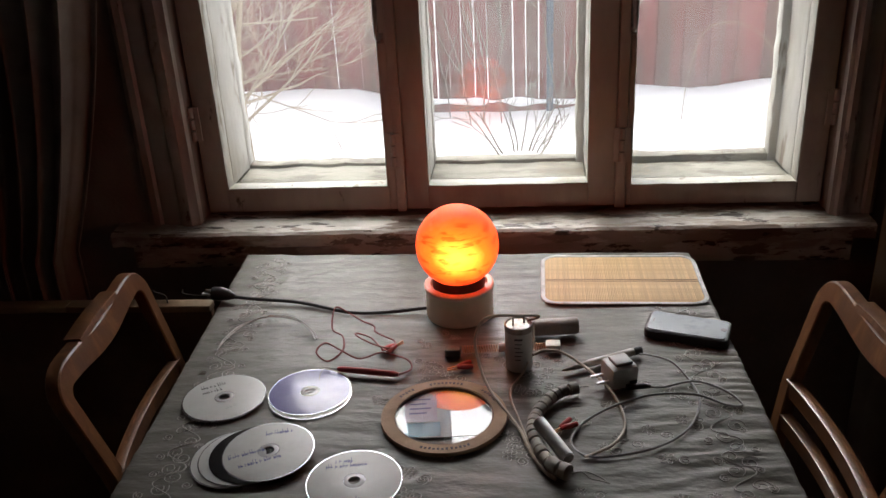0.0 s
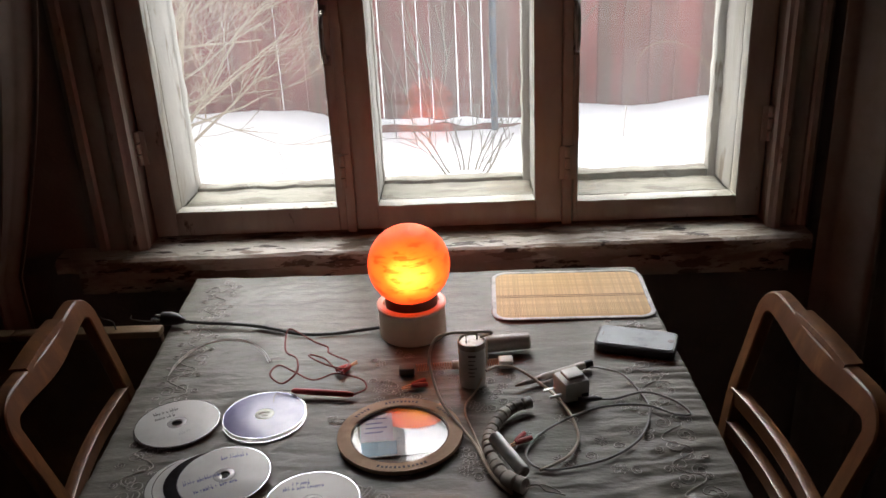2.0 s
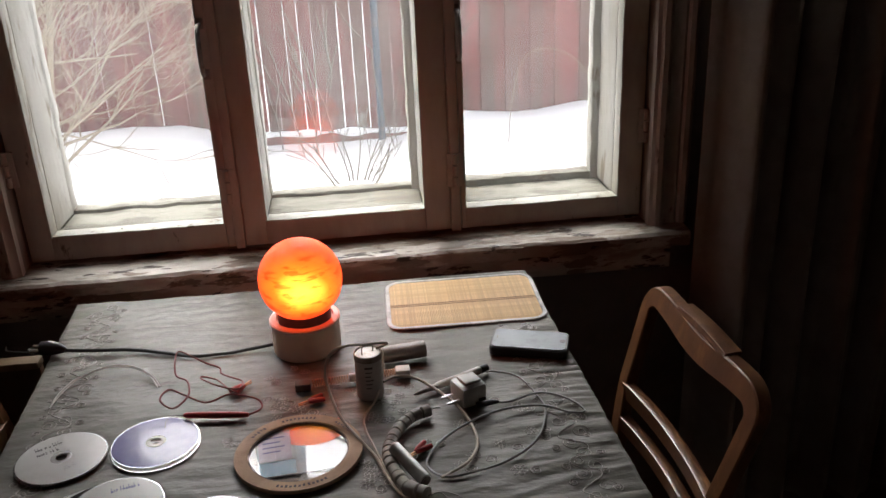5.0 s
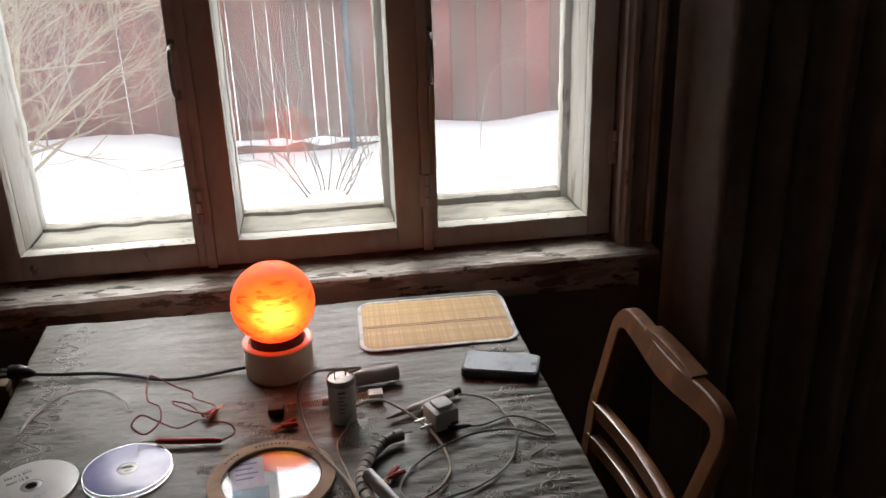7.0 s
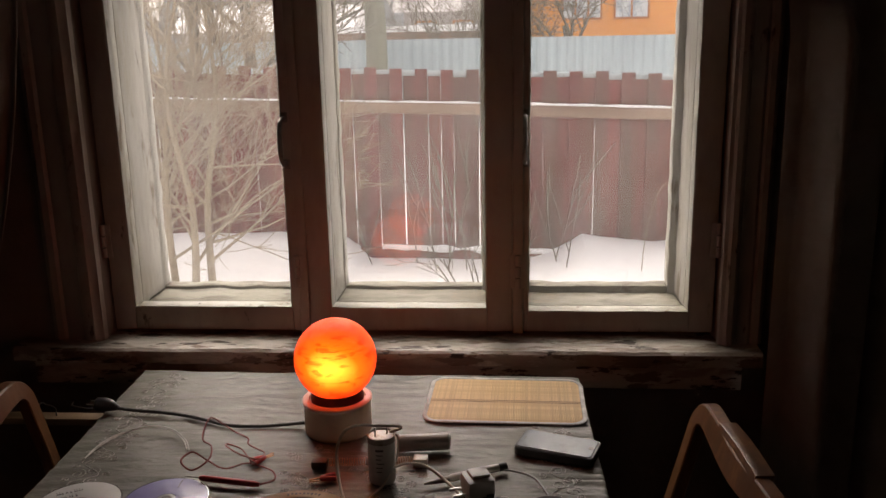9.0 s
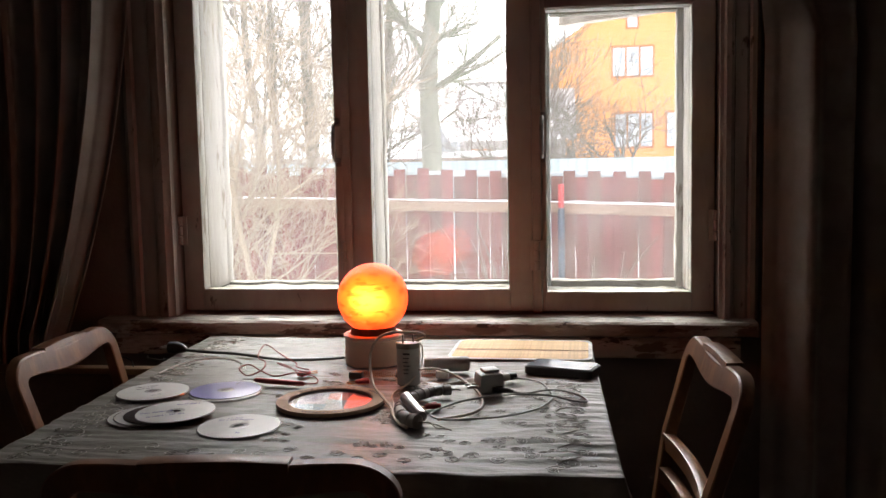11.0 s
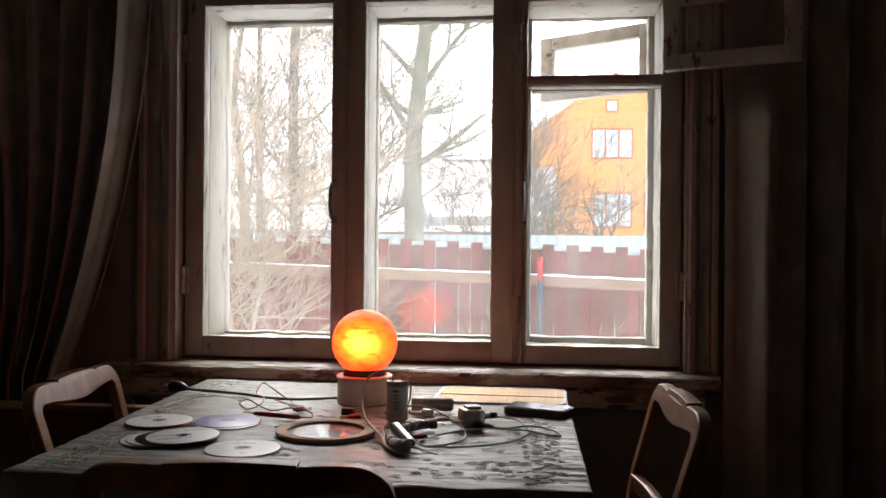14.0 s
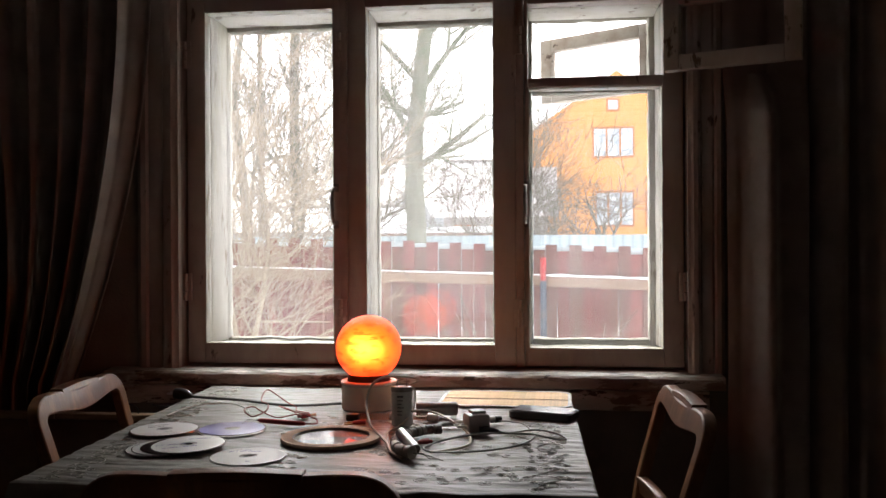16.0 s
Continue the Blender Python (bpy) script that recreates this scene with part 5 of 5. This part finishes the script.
M_POST = material("blue_grey_steel", (0.035, 0.055, 0.085), 0.6, spots=[((0.16, 0.10, 0.08), 8, 0.62, 0.06)], bump=0.001, bump_scale=60)
M_RED = material("bright_red_paint", (0.50, 0.045, 0.05), 0.6, spots=[((0.34, 0.04, 0.04), 12, 0.55, 0.1)])
post = thing("fence_post", (0.44, FY - 0.09, GROUND), "blue-grey steel fence post with a red top", "post")
part("shaft", sweep(B(), [(0.44, FY - 0.09, GROUND - 0.1), (0.44, FY - 0.09, 0.80)], 0.029, 14), M_POST, post)
part("cap", sweep(B(), [(0.44, FY - 0.09, 0.80), (0.44, FY - 0.09, 1.00)], 0.026, 14), M_RED, post, "bright red painted top")

# pale corrugated metal fence across the lane
M_ZINC = material("pale_blue_zinc", (0.36, 0.44, 0.47), 0.5, 0.2, spots=[((0.31, 0.38, 0.41), 0.8, 0.55, 0.1)])
zinc = thing("metal_fence", (0, 16, GROUND), "pale blue-grey corrugated metal fence behind the boards", "fence")
for s in range(13):
    bm = B()
    x0 = -13 + s * 2.1
    prev = None
    for k in range(43):
        x = x0 + 2.1 * k / 42
        y = 16 + (0.02 if (k // 2) % 2 else 0.0)
        a, b = bm.verts.new((x, y, GROUND - 0.1)), bm.verts.new((x, y, 1.36))
        if prev:
            bm.faces.new((prev[0], a, b, prev[1]))
        prev = (a, b)
    part("sheet", bm, M_ZINC, zinc, smooth=False)


# ---- trees ----
FINE = [0.0022]


def grow(limbs, p, d, length, r, depth, rnd, spread=0.5, lift=0.1, kids=3):
    """Branches by halving and bending; collects (points, radii)."""
    pts, rad = [p], [r]
    n = max(3, int(5 - depth * 0.3))
    for i in range(n):
        d = (d + Vector((rnd.uniform(-1, 1), rnd.uniform(-1, 1), rnd.uniform(-1, 1) + lift)) * 0.16).normalized()
        p = p + d * length / n
        pts.append(p)
        rad.append(max(FINE[0], r * (1 - 0.55 * (i + 1) / n)))
    limbs.append((pts, rad))
    if depth == 0:
        return
    for k in range(kids + (rnd.random() < 0.4)):
        t = rnd.randint(1, n)
        nd = (d + Vector((rnd.uniform(-1, 1), rnd.uniform(-1, 1), rnd.uniform(-0.6, 1))) * spread * 1.6).normalized()
        grow(limbs, pts[t], nd, length * rnd.uniform(0.5, 0.8), rad[t] * rnd.uniform(0.5, 0.72), depth - 1, rnd, spread, lift, kids)


def tree(name, label, base, stems, height, r, depth, seed, mat, spread=0.5, lean=0.12, kids=3, lift=0.12):
    rnd = random.Random(seed)
    t = thing(name, base, label, "tree" if name != "bush" else "bush")
    trunk, crown = B(), B()
    for k in range(stems):
        limbs = []
        a = rnd.uniform(0, 6.28)
        d = Vector((lean * math.cos(a), lean * math.sin(a), 1)).normalized()
        off = Vector((0.12 * math.cos(a), 0.12 * math.sin(a), 0)) * (stems > 1)
        grow(limbs, Vector(base) + off, d, height, r * rnd.uniform(0.7, 1.0), depth, rnd, spread, lift, kids)
        for pts, rad in limbs:
            big = rad[0] > r * 0.4
            sweep(trunk if big else crown, pts, rad, 8 if big else 4, False)
    part("trunk", trunk, mat, t)
    part("crown", crown, mat, t, "bare leafless twigs")
    return t


tree("bush", "small bare bush sticking out of the snow", (0.18, 4.2, GROUND - 0.03), 9, 0.36, 0.009, 2, 21, M_BARK, 0.5, 0.6, 2, 0.25)


twig = thing("twig", (1.42, 4.8, GROUND), "thin bent twig arching out of the snow", "twig")
part("stem", sweep(B(), spline([(1.40, 4.8, GROUND - 0.03), (1.43, 4.8, -0.1), (1.52, 4.8, 0.24), (1.70, 4.8, 0.32), (1.90, 4.8, 0.25), (2.04, 4.8, 0.10)], 8), 0.0035, 6), M_TWIG, twig)


def trunk_tree(label, base, keys, radii, limbs_at, depth, seed, mat, kids=4, name="tree"):
    """A tree with a given trunk line; limbs_at: (place along it, direction, length)."""
    rnd = random.Random(seed)
    t = thing(name, base, label, name)
    o = Vector(base)
    line = [o + p for p in spline(keys, 6)]
    rad = [radii[0] + (radii[1] - radii[0]) * k / (len(line) - 1) for k in range(len(line))]
    trunk, crown = sweep(B(), line, rad, 12, False), B()
    for at, d, length in limbs_at:
        k = int(at * (len(line) - 1))
        limbs = []
        grow(limbs, line[k], Vector(d).normalized(), length, rad[k] * 0.44, depth, rnd, 0.6, 0.2, kids)
        for q, (pts, rr) in enumerate(limbs):
            sweep(trunk if q == 0 else crown, pts, rr, 8 if q == 0 else 4, False)
    part("trunk", trunk, mat, t)
    part("crown", crown, mat, t, "bare leafless twigs")
    return t


for bx, by, sd in ((-1.98, 4.05, 51), (-1.80, 3.9, 52), (-1.70, 4.0, 53), (-2.3, 4.4, 54)):
    rr = random.Random(sd)
    trunk_tree("tall leafless shrub stem with pale tangled twigs", (bx, by, GROUND - 0.05), [(0, 0, 0), (rr.uniform(-0.04, 0.04), 0, 0.8), (rr.uniform(-0.1, 0.14), 0.05, 1.6), (rr.uniform(-0.2, 0.25), 0.1, 2.6)], (0.030, 0.008),
               [(0.22 + 0.75 * k / 14, (rr.uniform(-0.8, 1.2), rr.uniform(-0.6, 0.6), rr.uniform(0.0, 1)), rr.uniform(0.5, 1.0)) for k in range(15)], 3, sd, M_TWIG, 3, "bush")
FINE[0] = 0.006
trunk_tree("big pale-barked leafless tree with a mossy trunk", (-1.97, 14.0, GROUND - 0.1), [(-0.02, 0, 0), (0.02, 0, 1.8), (-0.02, 0, 3.4), (0.1, 0, 4.8), (0.22, 0, 6.2), (0.15, 0, 8.5)], (0.21, 0.11),
           [(0.38, (1, 0, 0.55), 1.7), (0.46, (-0.55, 0.1, 0.9), 1.5), (0.52, (-1, 0, 0.7), 1.2), (0.57, (0.7, 0, 1), 2.0), (0.6, (-0.7, 0.2, 0.8), 1.8), (0.75, (0.7, 0.2, 0.8), 1.6), (0.5, (0.9, 0.3, 0.35), 1.0)], 3, 4, M_BIRCH)
tree("tree", "crooked leafless apple tree before the orange house", (2.0, 21, GROUND - 0.1), 2, 2.3, 0.15, 4, 9, M_BARK, 0.9, 0.35, 4, 0.05)
tree("tree", "distant bare tree with fine grey twigs", (-0.7, 20, GROUND - 0.1), 4, 2.6, 0.05, 4, 15, M_BARK, 0.55, 0.25, 4)
for tx, ty, th, sd in ((-3.9, 13, 7, 31), (-5.9, 17, 9, 32), (-4.7, 20, 10, 33), (-7.2, 24, 11, 34), (-5.4, 27, 11, 35), (-3.5, 17, 6, 36), (-4.6, 12, 6, 37)):
    rr = random.Random(sd)
    trunk_tree("tall leafless tree far behind the fence", (tx, ty, GROUND - 0.1), [(0, 0, 0), (rr.uniform(-0.1, 0.1), 0, th * 0.35), (rr.uniform(-0.2, 0.2), 0, th * 0.7), (rr.uniform(-0.3, 0.3), 0, th)], (0.12, 0.03),
               [(0.15 + 0.8 * k / 11, (rr.uniform(-1, 1), rr.uniform(-1, 1), rr.uniform(0.2, 1)), rr.uniform(1.0, 2.2)) for k in range(12)], 3, sd, M_BARK)


bush = thing("bush", (0.1, 5.15, GROUND), "thin upright twigs growing before the fence", "bush")
rnd = random.Random(77)
twigs = B()
for k in range(11):
    bx = rnd.uniform(-0.75, 0.85)
    limbs = []
    grow(limbs, Vector((bx, rnd.uniform(4.9, 5.3), GROUND - 0.02)), Vector((rnd.uniform(-0.25, 0.25), 0, 1)).normalized(), rnd.uniform(0.45, 0.95), 0.005, 1, rnd, 0.35, 0.3, 2)
    for pts, rr in limbs:
        sweep(twigs, pts, [min(q, 0.0045) for q in rr], 4, False)
part("stems", twigs, M_BARK, bush)
for hy, hz in ((10.0, 3.55), (10.0, 3.72)):
    wire = thing("power_line", (0, hy, hz), "thin dark overhead line crossing the garden", "power line")
    part("strand", sweep(B(), [(-14 + k, hy, hz + 0.0016 * (k - 14) ** 2) for k in range(33)], 0.004, 5), M_IRON, wire)


# ---- far houses ----
M_ORANGE = material("orange_house_paint", (0.74, 0.32, 0.09), 0.7, spots=[((0.66, 0.27, 0.07), 1.2, 0.55, 0.15)], bump=0.01, bump_scale=3, stretch=(0.2, 1, 6))
M_FRAME = material("brown_window_frame", (0.42, 0.16, 0.05), 0.7, spots=[((0.34, 0.12, 0.04), 6, 0.55, 0.1)])
M_FARGLASS = material("far_window_glass", (0.35, 0.40, 0.45), 0.12, spots=[((0.55, 0.58, 0.60), 3, 0.5, 0.05)])
M_GREYWALL = material("grey_boarding", (0.36, 0.34, 0.32), 0.85, spots=[((0.28, 0.26, 0.25), 2, 0.55, 0.1)], bump=0.01, bump_scale=4, stretch=(1, 1, 5))


def gable_house(name, label, x0, x1, y0, y1, eave, apex_x, apex, mats, windows):
    wall_m, roof_m = mats
    h = thing(name, ((x0 + x1) / 2, (y0 + y1) / 2, GROUND), label, "house")
    bm = B()
    rings = [[bm.verts.new((x, y, z)) for x, z in ((x0, GROUND - 0.1), (x1, GROUND - 0.1), (x1, eave), (apex_x, apex), (x0, eave))] for y in (y0, y1)]
    for i in range(5):
        j = (i + 1) % 5
        bm.faces.new((rings[0][i], rings[0][j], rings[1][j], rings[1][i]))
    bm.faces.new(rings[0])
    bm.faces.new(rings[1][::-1])
    part("wall", bm, wall_m, h, smooth=False)
    z = GROUND + 0.2
    while z < apex - 0.3:
        half = 1.0 if z < eave else (apex - z) / (apex - eave)
        xa, xb = apex_x + (x0 - apex_x) * half, apex_x + (x1 - apex_x) * half
        part("cladding_board", box(B(), xa + 0.02, xb - 0.02, y0 - 0.025, y0 - 0.004, z, z + 0.17), wall_m, h, smooth=False)
        z += 0.19
    for sx, ex in ((x0, -0.5), (x1, 0.5)):
        bm = B()
        d = Vector((sx - apex_x, 0, eave - apex)).normalized() * 0.7
        nrm = Vector((-d.z, 0, d.x)).normalized()
        nrm = nrm if nrm.z > 0 else -nrm
        a, b = Vector((apex_x, 0, apex)), Vector((sx, 0, eave)) + d
        q = []
        for y in (y0 - 0.5, y1 + 0.5):
            q.append([bm.verts.new((p.x, y, p.z)) for p in (a + nrm * 0.01, b + nrm * 0.01, b + nrm * 0.25, a + nrm * 0.25)])
        for i in range(4):
            j = (i + 1) % 4
            bm.faces.new((q[0][i], q[0][j], q[1][j], q[1][i]))
        bm.faces.new(q[0])
        bm.faces.new(q[1][::-1])
        part("roof", bm, roof_m, h, "snow-covered roof slope", smooth=False)
    for wx0, wx1, wz0, wz1, n in windows:
        w = part("window", box(B(), wx0, wx1, y0 - 0.07, y0 - 0.026, wz0, wz1), M_FRAME, h, "brown framed window", smooth=False)
        for k in range(n):
            a = wx0 + 0.08 + (wx1 - wx0 - 0.08) * k / n
            part("pane", box(B(), a, a + (wx1 - wx0 - 0.08) / n - 0.08, y0 - 0.085, y0 - 0.071, wz0 + 0.09, wz1 - 0.09), M_FARGLASS, w, smooth=False)
    return h


gable_house("house", "orange wooden house with a snowy gable roof", -0.9, 8.0, 34, 42, 5.35, 3.45, 8.40, (M_ORANGE, M_SNOW),
            [(2.45, 4.18, 4.80, 6.10, 3), (2.55, 4.16, 1.95, 3.45, 3), (3.03, 3.58, 6.72, 7.28, 1), (4.6, 6.0, 1.95, 3.45, 2)])


def long_house(name, label, x0, x1, y0, y1, eave, ridge, windows, roof_mat=M_SNOW, roof_label="snow-covered roof"):
    """A house whose roof slope faces the garden."""
    h = thing(name, ((x0 + x1) / 2, (y0 + y1) / 2, GROUND), label, "house")
    part("wall", box(B(), x0, x1, y0, y1, GROUND - 0.1, eave), M_GREYWALL, h, smooth=False)
    ym = (y0 + y1) / 2
    bm = B()
    q = [[bm.verts.new((x, y, z)) for y, z in ((y0 - 0.4, eave - 0.1), (ym, ridge), (y1 + 0.4, eave - 0.1), (ym, ridge - 0.2))] for x in (x0 - 0.4, x1 + 0.4)]
    for k in range(4):
        bm.faces.new((q[0][k], q[0][(k + 1) % 4], q[1][(k + 1) % 4], q[1][k]))
    bm.faces.new(q[0])
    bm.faces.new(q[1][::-1])
    part("roof", bm, roof_mat, h, roof_label, smooth=False)
    part("ridge", box(B(), x0 - 0.4, x1 + 0.4, ym - 0.06, ym + 0.06, ridge - 0.02, ridge + 0.09), M_GREYWALL, h, "grey ridge cap", smooth=False)
    for wx0, wx1, wz0, wz1 in windows:
        w = part("window", box(B(), wx0, wx1, y0 - 0.05, y0 - 0.003, wz0, wz1), M_FRAME, h, "brown framed window", smooth=False)
        part("pane", box(B(), wx0 + 0.08, wx1 - 0.08, y0 - 0.07, y0 - 0.052, wz0 + 0.08, wz1 - 0.08), M_FARGLASS, w, smooth=False)
    return h


M_SHEET = material("pale_grey_roof_sheet", (0.50, 0.475, 0.48), 0.7, spots=[((0.58, 0.56, 0.57), 0.7, 0.55, 0.1)], bump=0.01, bump_scale=2, stretch=(6, 1, 1))
long_house("house", "grey house under a long pale grey roof", -3.4, 0.6, 31, 38, 2.4, 4.80, [(-3.0, -2.2, 1.2, 2.0), (-1.6, -0.8, 1.2, 2.0)], M_SHEET, "pale grey sheet roof")
lowshed = thing("shed", (-3.0, 23.5, GROUND), "low brown shed under a flat layer of snow", "shed")
part("wall", box(B(), -5.2, -0.2, 22.8, 24.2, GROUND - 0.1, 1.55), M_RAIL, lowshed, smooth=False)
part("roof", rough_bar(-5.4, 0.0, 22.5, 24.5, 1.55, 1.72, 0.03, 0.25), M_SNOW, lowshed, "thick flat snow")
long_house("shed", "low grey shed with snow on its roof", -9.5, -4.6, 25, 28, 1.75, 2.5, [(-8, -7.2, 0.8, 1.4)])
bm = B()
for k in range(90):
    x = -60 + 130 * k / 89
    hgt = 7 + 3.5 * noise.noise(Vector((k * 0.37, 0, 0)))
    lathe(bm, [(2.2, GROUND), (1.9, GROUND + hgt * 0.3), (1.0, GROUND + hgt * 0.7), (0.05, GROUND + hgt)], x, 95 + 8 * noise.noise(Vector((k * 1.7, 4, 0))), 7)
# the haze of distance is put into this blue-grey colour
M_WOODS = material("haze_toned_far_woods", (0.30, 0.32, 0.33), 1.0, spots=[((0.22, 0.23, 0.24), 0.5, 0.5, 0.1)])
solid("far_woods", bm, M_WOODS, "line of woods on the horizon, haze put into its colour", "woods", "stuff")
